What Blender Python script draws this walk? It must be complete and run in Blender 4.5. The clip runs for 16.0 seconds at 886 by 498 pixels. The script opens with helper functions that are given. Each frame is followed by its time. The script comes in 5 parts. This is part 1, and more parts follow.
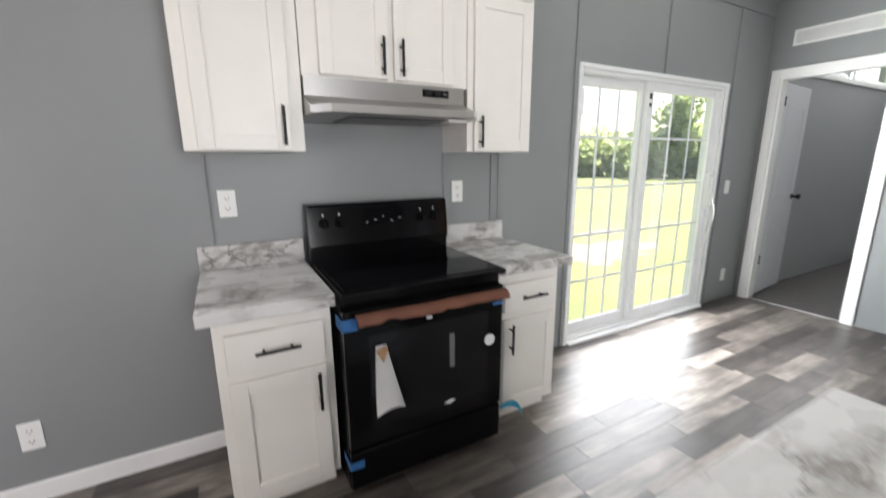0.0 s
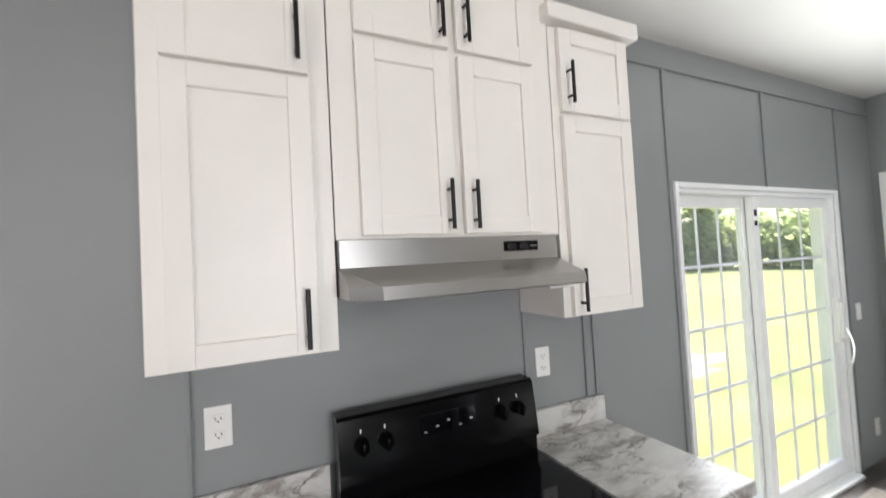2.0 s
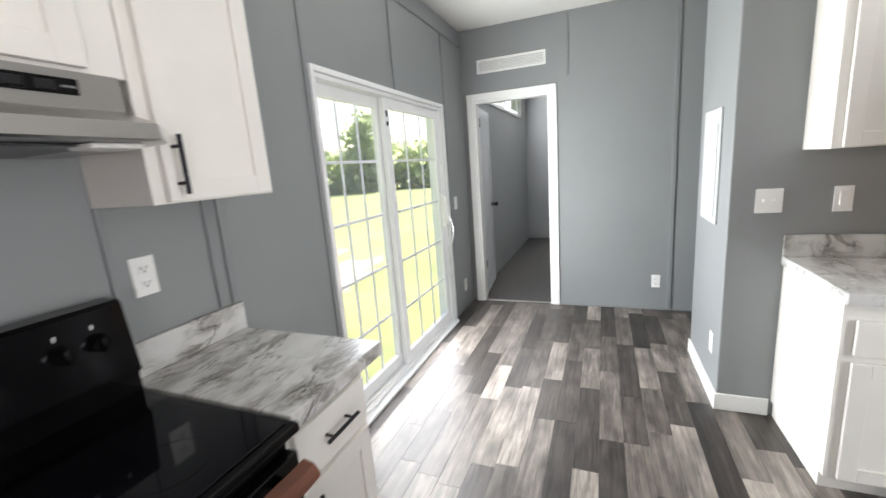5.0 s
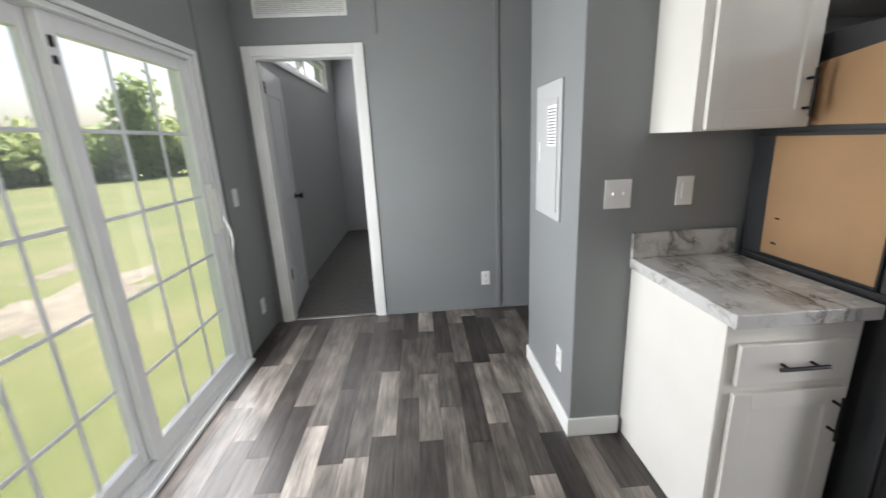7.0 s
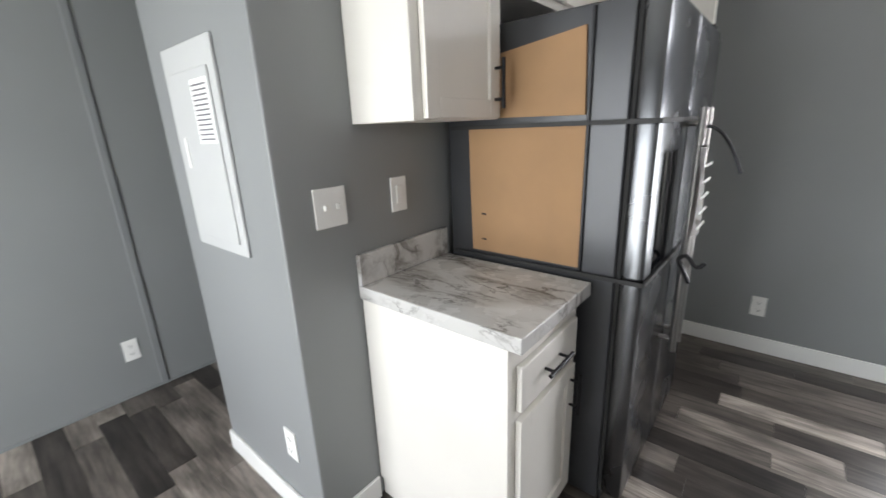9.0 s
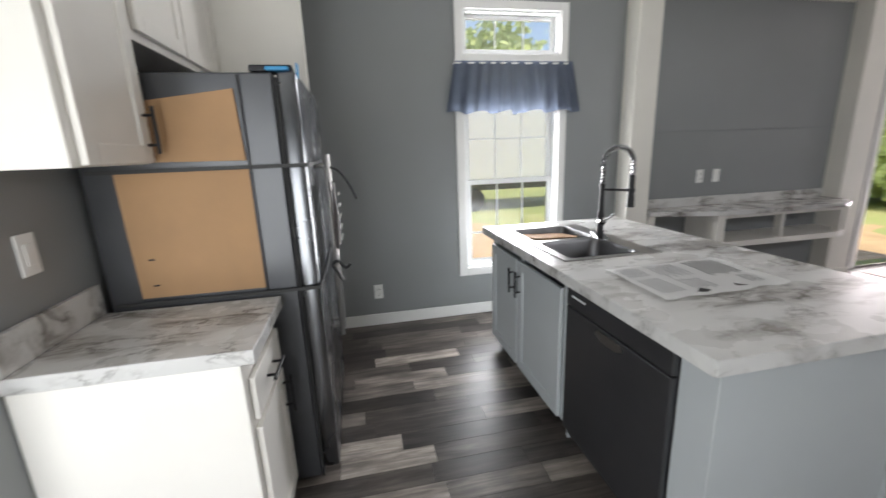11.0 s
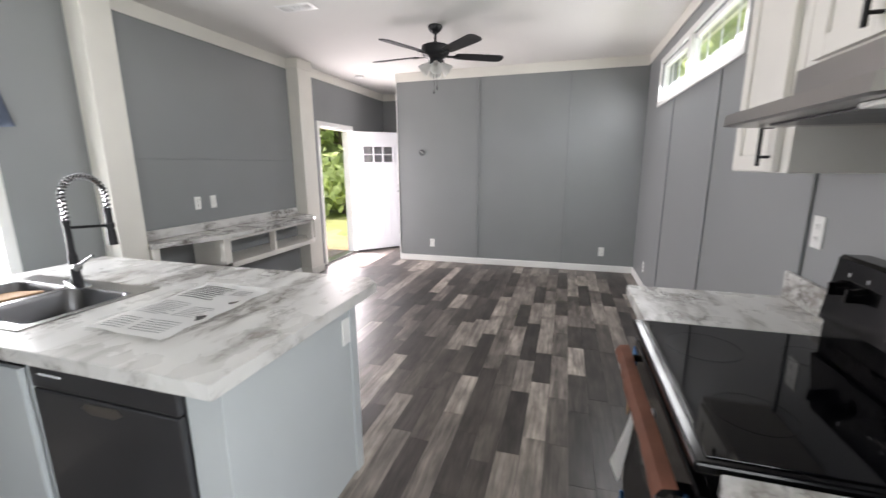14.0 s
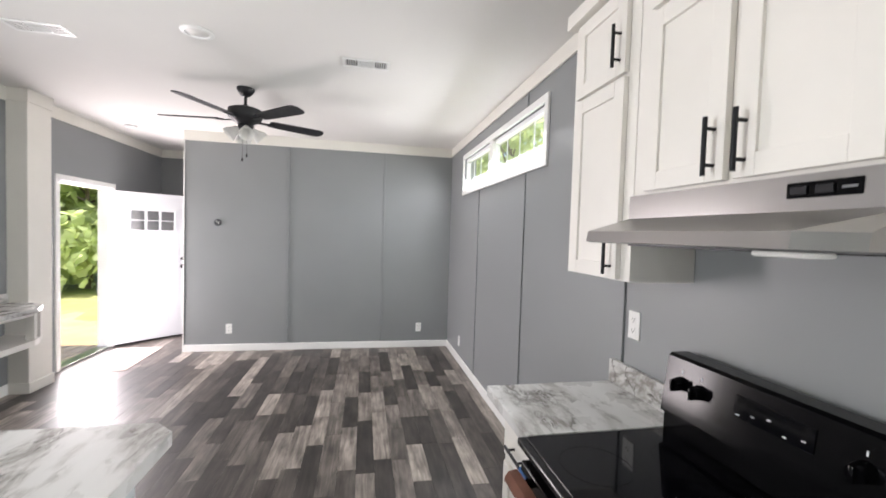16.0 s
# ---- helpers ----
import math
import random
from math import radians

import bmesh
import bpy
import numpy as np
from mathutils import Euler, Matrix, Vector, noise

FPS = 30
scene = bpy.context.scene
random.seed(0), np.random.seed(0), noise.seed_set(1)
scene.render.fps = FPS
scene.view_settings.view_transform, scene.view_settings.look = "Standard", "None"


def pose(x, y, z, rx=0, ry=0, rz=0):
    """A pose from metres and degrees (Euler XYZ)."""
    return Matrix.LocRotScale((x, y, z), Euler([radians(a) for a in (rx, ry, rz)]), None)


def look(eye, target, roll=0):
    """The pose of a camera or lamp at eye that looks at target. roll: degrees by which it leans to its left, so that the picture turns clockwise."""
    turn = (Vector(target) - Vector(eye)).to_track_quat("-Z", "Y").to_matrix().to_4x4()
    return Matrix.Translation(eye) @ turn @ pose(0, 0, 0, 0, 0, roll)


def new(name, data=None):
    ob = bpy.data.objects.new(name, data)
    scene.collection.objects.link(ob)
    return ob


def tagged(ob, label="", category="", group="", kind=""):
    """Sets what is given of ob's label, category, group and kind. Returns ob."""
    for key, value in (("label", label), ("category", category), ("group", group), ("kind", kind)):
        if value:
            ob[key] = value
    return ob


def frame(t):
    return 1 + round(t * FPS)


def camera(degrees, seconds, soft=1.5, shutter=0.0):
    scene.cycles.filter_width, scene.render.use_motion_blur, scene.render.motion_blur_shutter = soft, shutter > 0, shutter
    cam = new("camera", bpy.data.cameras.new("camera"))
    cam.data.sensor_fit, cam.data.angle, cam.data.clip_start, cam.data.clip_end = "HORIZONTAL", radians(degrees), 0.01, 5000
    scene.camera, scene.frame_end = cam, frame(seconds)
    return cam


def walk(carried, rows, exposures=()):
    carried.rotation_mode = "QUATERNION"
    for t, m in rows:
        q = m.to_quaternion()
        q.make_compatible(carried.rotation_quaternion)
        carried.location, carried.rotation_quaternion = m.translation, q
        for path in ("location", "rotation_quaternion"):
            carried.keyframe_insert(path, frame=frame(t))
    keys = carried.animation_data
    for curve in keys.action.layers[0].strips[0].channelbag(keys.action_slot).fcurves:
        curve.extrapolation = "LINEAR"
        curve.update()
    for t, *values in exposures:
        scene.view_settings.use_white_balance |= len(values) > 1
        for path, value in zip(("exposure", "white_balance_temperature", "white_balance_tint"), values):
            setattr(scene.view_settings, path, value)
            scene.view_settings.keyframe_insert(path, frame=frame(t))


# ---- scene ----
cam = camera(95.2, 16.0, soft=1.5, shutter=0.4)
PATH = [
    (0, (-0.013, -0.052, 1.412), (0.918, 1.664, 0.98), -0.4),
    (0.5, (-0.055, 0.153, 1.543), (0.836, 1.939, 1.409), -1.6),
    (1, (-0.011, 0.359, 1.653), (0.833, 2.167, 1.781), -2.5),
    (1.5, (0.101, 0.543, 1.664), (0.892, 2.362, 1.921), -3.2),
    (2, (0.108, 0.643, 1.68), (0.971, 2.447, 1.741), -3.1),
    (2.5, (0.017, 0.792, 1.557), (1.044, 2.465, 1.177), -3.1),
    (3, (-0.033, 0.784, 1.436), (0.976, 2.286, 0.583), -2.3),
    (3.5, (-0.051, 0.617, 1.398), (1.037, 2.027, 0.489), -1.3),
    (4, (0.007, 0.513, 1.448), (1.412, 1.787, 0.813), -1.5),
    (4.5, (0.196, 0.656, 1.494), (1.876, 1.638, 1.033), -3.1),
    (7, (1.268, 0.765, 1.46), (3.198, 0.667, 0.943), -2.7),
    (7.5, (1.448, 0.699, 1.441), (3.304, 0.209, 0.882), -2.3),
    (8, (1.691, 0.585, 1.427), (3.402, -0.275, 0.85), -2.3),
    (10.5, (1.951, 0.928, 1.435), (2.044, -1.003, 0.921), -2.3),
    (11, (1.986, 1.012, 1.461), (1.597, -0.892, 0.986), -2.1),
    (11.5, (2.04, 0.903, 1.477), (1.192, -0.855, 1.043), -1.6),
    (12, (2.063, 0.785, 1.483), (0.825, -0.731, 1.07), -1.6),
    (12.5, (2.033, 0.78, 1.479), (0.507, -0.447, 1.071), -1.6),
    (13, (1.972, 0.838, 1.481), (0.274, -0.135, 1.068), -1.2),
    (13.5, (1.923, 0.969, 1.484), (0.125, 0.194, 1.073), -0.7),
    (14, (1.885, 1.12, 1.485), (0.011, 0.556, 1.076), -0.4),
    (14.5, (1.82, 1.233, 1.487), (-0.115, 0.904, 1.103), 0.2),
    (15, (1.74, 1.128, 1.49), (-0.232, 1.068, 1.164), 0.7),
    (15.5, (1.613, 0.948, 1.537), (-0.365, 1.149, 1.324), 1.3),
    (16, (1.606, 0.858, 1.602), (-0.355, 1.243, 1.528), 1.8),
]
walk(cam, [(t, look(eye, target, roll)) for t, eye, target, roll in PATH],
     exposures=[(0, 1.45), (1.5, 1.45), (2.5, 1.5), (3.5, 2.0), (4.5, 1.7), (7, 0.75), (8, 1.0), (10.5, 0.82), (11.5, 0.85), (12.5, 1.08), (13.5, 1.2), (14.5, 1.55), (15.5, 1.62), (16, 1.62)])

# ---- world, sun and window light ----
world = bpy.data.worlds.new("sky")
scene.world = world
world.use_nodes = True
wn = world.node_tree.nodes
sky = wn.new("ShaderNodeTexSky")
sky.sky_type = "NISHITA"
sky.sun_disc = False
sky.sun_elevation = radians(59)
sky.sun_rotation = radians(76)
sky.air_density, sky.dust_density, sky.ozone_density = 1.0, 4.0, 1.0
world.node_tree.links.new(sky.outputs[0], wn["Background"].inputs[0])
wn["Background"].inputs[1].default_value = 0.15

sun_data = bpy.data.lights.new("sun", "SUN")
sun_data.energy, sun_data.angle, sun_data.color = 4.5, radians(1.5), (1.0, 0.96, 0.9)
sun_ob = new("sun", sun_data)
sun_ob.matrix_world = look((50, 12, 85), (0, 0, 0))


def window_light(name, where, aim, width, height, power, tint=(0.965, 0.967, 1.0)):
    """Sky light that comes in through an opening."""
    data = bpy.data.lights.new(name, "AREA")
    data.shape, data.size, data.size_y, data.energy = "RECTANGLE", width, height, power
    data.color = tint
    data.specular_factor = 0.4
    ob = new(name, data)
    ob.matrix_world = look(where, aim)
    return ob


window_light("slider_daylight", (3.05, 2.03, 1.05), (3.05, 0, 1.05), 1.6, 1.85, 38, (0.95, 0.97, 1.0))
window_light("front_door_daylight", (-3.86, -2.35, 1.05), (-3.86, 0, 1.05), 0.85, 1.95, 38, (1.0, 0.90, 0.94))
window_light("kitchen_window_daylight", (0.67, -2.35, 1.1), (0.67, 0, 1.1), 0.75, 1.25, 25)
window_light("kitchen_transom_daylight", (0.67, -2.35, 2.35), (0.67, 0, 2.35), 0.75, 0.28, 5)
window_light("clerestory_daylight", (-2.1, 2.03, 2.33), (-2.1, 0, 0.3), 2.2, 0.34, 17)
window_light("bedroom_daylight", (6.5, 2.03, 2.43), (6.5, 0, 2.0), 2.3, 0.28, 24)

# ---- materials ----


def material(name, colour, rough=0.5, metal=0.0, vary=0.12, scale=6.0, bump=0.05, bump_scale=60.0, random_tone=0.0, spec=0.5, rough_vary=0.1):
    """A surface with stains at one scale and grain at another."""
    m = bpy.data.materials.new(name)
    m.use_nodes = True
    n, l = m.node_tree.nodes, m.node_tree.links
    b = n["Principled BSDF"]
    b.inputs["Roughness"].default_value, b.inputs["Metallic"].default_value = rough, metal
    b.inputs["Specular IOR Level"].default_value = spec
    tc = n.new("ShaderNodeTexCoord")
    big = n.new("ShaderNodeTexNoise")
    big.inputs["Scale"].default_value, big.inputs["Detail"].default_value = scale, 5
    l.new(tc.outputs["Object"], big.inputs["Vector"])
    ramp = n.new("ShaderNodeMapRange")
    ramp.inputs["To Min"].default_value, ramp.inputs["To Max"].default_value = 1 - vary, 1 + vary
    ramp.inputs["From Min"].default_value, ramp.inputs["From Max"].default_value = 0.25, 0.75
    l.new(big.outputs["Fac"], ramp.inputs["Value"])
    mul = n.new("ShaderNodeVectorMath")
    mul.operation = "SCALE"
    mul.inputs[0].default_value = colour
    l.new(ramp.outputs[0], mul.inputs["Scale"])
    last = mul.outputs[0]
    if random_tone:
        info = n.new("ShaderNodeObjectInfo")
        r2 = n.new("ShaderNodeMapRange")
        r2.inputs["To Min"].default_value, r2.inputs["To Max"].default_value = 1 - random_tone, 1 + random_tone
        l.new(info.outputs["Random"], r2.inputs["Value"])
        m2 = n.new("ShaderNodeVectorMath")
        m2.operation = "SCALE"
        l.new(last, m2.inputs[0])
        l.new(r2.outputs[0], m2.inputs["Scale"])
        last = m2.outputs[0]
    l.new(last, b.inputs["Base Color"])
    fine = n.new("ShaderNodeTexNoise")
    fine.inputs["Scale"].default_value, fine.inputs["Detail"].default_value = bump_scale, 4
    l.new(tc.outputs["Object"], fine.inputs["Vector"])
    rr = n.new("ShaderNodeMapRange")
    rr.inputs["To Min"].default_value, rr.inputs["To Max"].default_value = max(0.02, rough - rough_vary), min(1, rough + rough_vary)
    l.new(big.outputs["Fac"], rr.inputs["Value"])
    l.new(rr.outputs[0], b.inputs["Roughness"])
    if bump:
        bp = n.new("ShaderNodeBump")
        bp.inputs["Strength"].default_value, bp.inputs["Distance"].default_value = bump, 0.004
        l.new(fine.outputs["Fac"], bp.inputs["Height"])
        l.new(bp.outputs[0], b.inputs["Normal"])
    return m


WALL = material("grey_wall_panel", (0.245, 0.255, 0.258), 0.40, vary=0.05, scale=1.5, bump=0.08, bump_scale=180)
BATTEN = material("grey_batten", (0.23, 0.24, 0.245), 0.4, vary=0.05, scale=3, bump=0.05)
CEILING = material("ceiling_paint", (0.74, 0.73, 0.70), 0.85, vary=0.03, scale=1.2, bump=0.12, bump_scale=140)
TRIM = material("white_trim_paint", (0.80, 0.80, 0.78), 0.38, vary=0.03, scale=4, bump=0.03)
CREAM = material("cream_crown_paint", (0.76, 0.74, 0.68), 0.45, vary=0.03, scale=4, bump=0.03)
CAB = material("white_cabinet_paint", (0.80, 0.775, 0.725), 0.36, vary=0.025, scale=5, bump=0.03, bump_scale=120)
CABGREY = material("grey_island_paint", (0.47, 0.50, 0.51), 0.4, vary=0.03, scale=5, bump=0.04, bump_scale=120)
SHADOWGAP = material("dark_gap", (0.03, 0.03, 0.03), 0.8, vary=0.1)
BLACKMETAL = material("matte_black_metal", (0.018, 0.018, 0.02), 0.38, 0.6, vary=0.15, scale=30, bump=0.03)
BLACKENAMEL = material("black_enamel", (0.003, 0.003, 0.0035), 0.14, spec=0.2, vary=0.2, scale=8, bump=0.01, rough_vary=0.06)
BLACKGLASS = material("black_glass", (0.002, 0.002, 0.003), 0.05, spec=0.28, vary=0.1, scale=5, bump=0.0, rough_vary=0.02)
OVENGLASS = material("oven_window_film", (0.008, 0.0085, 0.0095), 0.2, spec=0.35, vary=0.3, scale=9, bump=0.25, bump_scale=25)
STAINLESS = material("brushed_stainless", (0.38, 0.37, 0.36), 0.3, 1.0, vary=0.02, scale=12, bump=0.0, bump_scale=90, rough_vary=0.03)
FRIDGESTEEL = material("fridge_steel", (0.17, 0.175, 0.185), 0.26, 1.0, vary=0.05, scale=4, bump=0.015, bump_scale=40)
FRIDGESIDE = material("fridge_side_grey", (0.06, 0.062, 0.067), 0.34, 0.45, vary=0.12, scale=5, bump=0.08, bump_scale=50)
DARKSTEEL = material("dark_dishwasher_steel", (0.085, 0.085, 0.09), 0.35, 0.7, vary=0.1, scale=8, bump=0.04)
CHROME = material("chrome", (0.75, 0.75, 0.76), 0.1, 1.0, vary=0.04, bump=0.0, rough_vary=0.04)
CARD = material("brown_cardboard", (0.36, 0.215, 0.11), 0.8, vary=0.08, scale=7, bump=0.12, bump_scale=80)
REDCARD = material("rust_brown_cardboard", (0.27, 0.115, 0.075), 0.75, vary=0.2, scale=10, bump=0.2, bump_scale=40)
BLUETAPE = material("blue_tape", (0.025, 0.12, 0.32), 0.55, vary=0.15, scale=30, bump=0.08)
TEALFILM = material("teal_film", (0.02, 0.24, 0.38), 0.35, vary=0.15, scale=20, bump=0.05)
PAPER = material("white_paper", (0.93, 0.93, 0.92), 0.7, vary=0.03, scale=10, bump=0.05)
INK = material("grey_print", (0.16, 0.16, 0.17), 0.7, vary=0.2, scale=80, bump=0.0)
BLACKINK = material("black_print", (0.02, 0.02, 0.02), 0.6, vary=0.1, bump=0.0)
PLASTIC = material("white_plastic", (0.82, 0.82, 0.80), 0.32, vary=0.02, scale=10, bump=0.0)
VINYL = material("white_window_vinyl", (0.82, 0.83, 0.83), 0.35, vary=0.03, scale=6, bump=0.03)
MUNTIN = material("grille_bar", (0.80, 0.82, 0.84), 0.4, vary=0.03, bump=0.0)
CARPET = material("grey_carpet", (0.085, 0.08, 0.078), 0.95, vary=0.25, scale=20, bump=0.9, bump_scale=320)
BEDWALL = material("bedroom_wall_panel", (0.36, 0.375, 0.38), 0.5, vary=0.04, scale=1.5, bump=0.06)
DOORPAINT = material("white_door_paint", (0.66, 0.67, 0.69), 0.35, vary=0.02, scale=5, bump=0.05)
NAVY = material("navy_voile", (0.115, 0.135, 0.18), 0.85, vary=0.15, scale=14, bump=0.3, bump_scale=220)
FANBLACK = material("black_fan_metal", (0.012, 0.012, 0.014), 0.45, 0.3, vary=0.15, scale=20, bump=0.03)
FROST = material("frosted_glass_shade", (0.72, 0.71, 0.68), 0.3, vary=0.05, scale=20, bump=0.05)
SUBFLOOR = material("floor_joint", (0.035, 0.032, 0.03), 0.8, vary=0.2)
SANDMAT = material("pale_sand", (0.31, 0.27, 0.21), 0.95, vary=0.3, scale=3, bump=0.8, bump_scale=12)
BARK = material("bark", (0.11, 0.085, 0.065), 0.95, vary=0.3, scale=6, bump=0.8, bump_scale=14)
LEAFA = material("oak_leaves", (0.13, 0.16, 0.085), 0.65, vary=0.35, scale=1.2, bump=0.4, bump_scale=8)
LEAFB = material("pale_leaves", (0.22, 0.26, 0.14), 0.65, vary=0.35, scale=1.2, bump=0.4, bump_scale=8)
TRAILER = material("white_trailer_skin", (0.78, 0.78, 0.77), 0.4, vary=0.03, scale=2, bump=0.05)
RUBBER = material("tyre_rubber", (0.02, 0.02, 0.02), 0.8, vary=0.2, bump=0.2)
DECKWOOD = material("deck_wood", (0.33, 0.27, 0.20), 0.8, vary=0.2, scale=8, bump=0.3, bump_scale=50, random_tone=0.2)
BRICKRED = material("red_tag", (0.5, 0.05, 0.03), 0.5, vary=0.05, bump=0.0)
CLAYSAND = material("orange_sand", (0.30, 0.205, 0.11), 0.95, vary=0.2, scale=2, bump=0.6, bump_scale=12)
# darker copy of the stainless: the shade inside the bowls is in its colour
SHADEDSTEEL = material("shaded_bowl_steel", (0.20, 0.20, 0.205), 0.34, 1.0, vary=0.05, scale=14, bump=0.0, rough_vary=0.05)
PANELPAINT = material("grey_white_panel_paint", (0.50, 0.51, 0.51), 0.4, vary=0.03, scale=8, bump=0.02)
LITSHEET = material("lit_floor_sheet", (0.42, 0.35, 0.31), 0.8, vary=0.1, scale=6, bump=0.1)
BAGPAPER = material("brown_bagged_papers", (0.15, 0.13, 0.12), 0.4, vary=0.35, scale=14, bump=0.3, bump_scale=40)
VALVEBLUE = material("blue_tie", (0.03, 0.25, 0.5), 0.4, vary=0.1, bump=0.0)

# valance cloth lets the window behind it glimmer through
vn, vl = NAVY.node_tree.nodes, NAVY.node_tree.links
sheer = vn.new("ShaderNodeBsdfTranslucent")
sheer.inputs["Color"].default_value = (0.22, 0.26, 0.35, 1)
mixv = vn.new("ShaderNodeMixShader")
mixv.inputs[0].default_value = 0.42
vl.new(vn["Principled BSDF"].outputs[0], mixv.inputs[1])
vl.new(sheer.outputs[0], mixv.inputs[2])
vl.new(mixv.outputs[0], vn["Material Output"].inputs[0])


def glass_material():
    m = bpy.data.materials.new("window_glass")
    m.use_nodes = True
    n, l = m.node_tree.nodes, m.node_tree.links
    n.remove(n["Principled BSDF"])
    clear = n.new("ShaderNodeBsdfTransparent")
    gloss = n.new("ShaderNodeBsdfGlossy")
    gloss.inputs["Roughness"].default_value = 0.02
    mix = n.new("ShaderNodeMixShader")
    mix.inputs[0].default_value = 0.06
    # pale translucent layer that imitates the bright haze over the openings, uneven by noise
    haze = n.new("ShaderNodeBsdfTranslucent")
    haze.inputs["Color"].default_value = (0.9, 0.93, 0.95, 1)
    tc = n.new("ShaderNodeTexCoord")
    film = n.new("ShaderNodeTexNoise")
    film.inputs["Scale"].default_value, film.inputs["Detail"].default_value = 2.5, 5
    l.new(tc.outputs["Object"], film.inputs["Vector"])
    amount = n.new("ShaderNodeMapRange")
    amount.inputs["To Min"].default_value, amount.inputs["To Max"].default_value = 0.03, 0.07
    l.new(film.outputs["Fac"], amount.inputs["Value"])
    hazed = n.new("ShaderNodeMixShader")
    l.new(amount.outputs[0], hazed.inputs[0])
    l.new(clear.outputs[0], hazed.inputs[1])
    l.new(haze.outputs[0], hazed.inputs[2])
    l.new(hazed.outputs[0], mix.inputs[1])
    l.new(gloss.outputs[0], mix.inputs[2])
    l.new(mix.outputs[0], n["Material Output"].inputs[0])
    return m


for leaf_mat, through_colour in ((LEAFA, (0.50, 0.60, 0.30, 1)), (LEAFB, (0.66, 0.74, 0.36, 1))):
    ln, ll = leaf_mat.node_tree.nodes, leaf_mat.node_tree.links
    thin = ln.new("ShaderNodeBsdfTranslucent")
    thin.inputs["Color"].default_value = through_colour
    leaf_mix = ln.new("ShaderNodeMixShader")
    leaf_mix.inputs[0].default_value = 0.6
    ll.new(ln["Principled BSDF"].outputs[0], leaf_mix.inputs[1])
    ll.new(thin.outputs[0], leaf_mix.inputs[2])
    ll.new(leaf_mix.outputs[0], ln["Material Output"].inputs[0])

GLASS = glass_material()


def marble_material():
    """White laminate with soft grey veins that run slantwise."""
    m = material("marble_laminate", (0.7, 0.7, 0.7), 0.28, vary=0.05, bump=0.0, spec=0.25)
    n, l = m.node_tree.nodes, m.node_tree.links
    b = n["Principled BSDF"]
    tc = n.new("ShaderNodeTexCoord")
    geo = n.new("ShaderNodeNewGeometry")
    mp = n.new("ShaderNodeMapping")
    mp.inputs["Rotation"].default_value = (0.35, 0.25, radians(-38))
    mp.inputs["Scale"].default_value = (1.0, 2.4, 1.8)
    l.new(geo.outputs["Position"], mp.inputs["Vector"])
    warp = n.new("ShaderNodeTexNoise")
    warp.inputs["Scale"].default_value, warp.inputs["Detail"].default_value = 1.9, 6
    l.new(mp.outputs[0], warp.inputs["Vector"])
    add = n.new("ShaderNodeMixRGB")
    add.blend_type, add.inputs[0].default_value = "ADD", 0.55
    l.new(mp.outputs[0], add.inputs[1])
    l.new(warp.outputs["Color"], add.inputs[2])
    n1 = n.new("ShaderNodeTexNoise")
    n1.inputs["Scale"].default_value, n1.inputs["Detail"].default_value, n1.inputs["Roughness"].default_value = 1.7, 9, 0.64
    l.new(add.outputs[0], n1.inputs["Vector"])
    vein = n.new("ShaderNodeValToRGB")
    e = vein.color_ramp.elements
    e[0].position, e[0].color = 0.435, (0, 0, 0, 1)
    e[1].position, e[1].color = 0.565, (0, 0, 0, 1)
    mid = vein.color_ramp.elements.new(0.50)
    mid.color = (1, 1, 1, 1)
    l.new(n1.outputs["Fac"], vein.inputs[0])
    n2 = n.new("ShaderNodeTexNoise")
    n2.inputs["Scale"].default_value, n2.inputs["Detail"].default_value = 2.6, 3
    l.new(mp.outputs[0], n2.inputs["Vector"])
    patch = n.new("ShaderNodeMapRange")
    patch.inputs["From Min"].default_value, patch.inputs["From Max"].default_value = 0.42, 0.58
    l.new(n2.outputs["Fac"], patch.inputs["Value"])
    amount = n.new("ShaderNodeMath")
    amount.operation = "MULTIPLY"
    l.new(vein.outputs[0], amount.inputs[0])
    l.new(patch.outputs[0], amount.inputs[1])
    cloud = n.new("ShaderNodeMixRGB")
    cloud.inputs[1].default_value, cloud.inputs[2].default_value = (0.66, 0.66, 0.645, 1), (0.50, 0.49, 0.475, 1)
    l.new(n2.outputs["Fac"], cloud.inputs[0])
    col = n.new("ShaderNodeMixRGB")
    col.inputs[2].default_value = (0.24, 0.225, 0.205, 1)
    l.new(amount.outputs[0], col.inputs[0])
    l.new(cloud.outputs[0], col.inputs[1])
    # fine dark cracks that follow the broad veins
    n3 = n.new("ShaderNodeTexNoise")
    n3.inputs["Scale"].default_value, n3.inputs["Detail"].default_value, n3.inputs["Roughness"].default_value = 3.6, 7, 0.6
    l.new(add.outputs[0], n3.inputs["Vector"])
    crack = n.new("ShaderNodeValToRGB")
    c = crack.color_ramp.elements
    c[0].position, c[0].color = 0.478, (0, 0, 0, 1)
    c[1].position, c[1].color = 0.522, (0, 0, 0, 1)
    crack.color_ramp.elements.new(0.50).color = (1, 1, 1, 1)
    l.new(n3.outputs["Fac"], crack.inputs[0])
    thin = n.new("ShaderNodeMath")
    thin.operation = "MULTIPLY"
    l.new(crack.outputs[0], thin.inputs[0])
    l.new(patch.outputs[0], thin.inputs[1])
    dark = n.new("ShaderNodeMixRGB")
    dark.inputs[2].default_value = (0.10, 0.088, 0.078, 1)
    l.new(thin.outputs[0], dark.inputs[0])
    l.new(col.outputs[0], dark.inputs[1])
    l.new(dark.outputs[0], b.inputs["Base Color"])
    return m


MARBLE = marble_material()


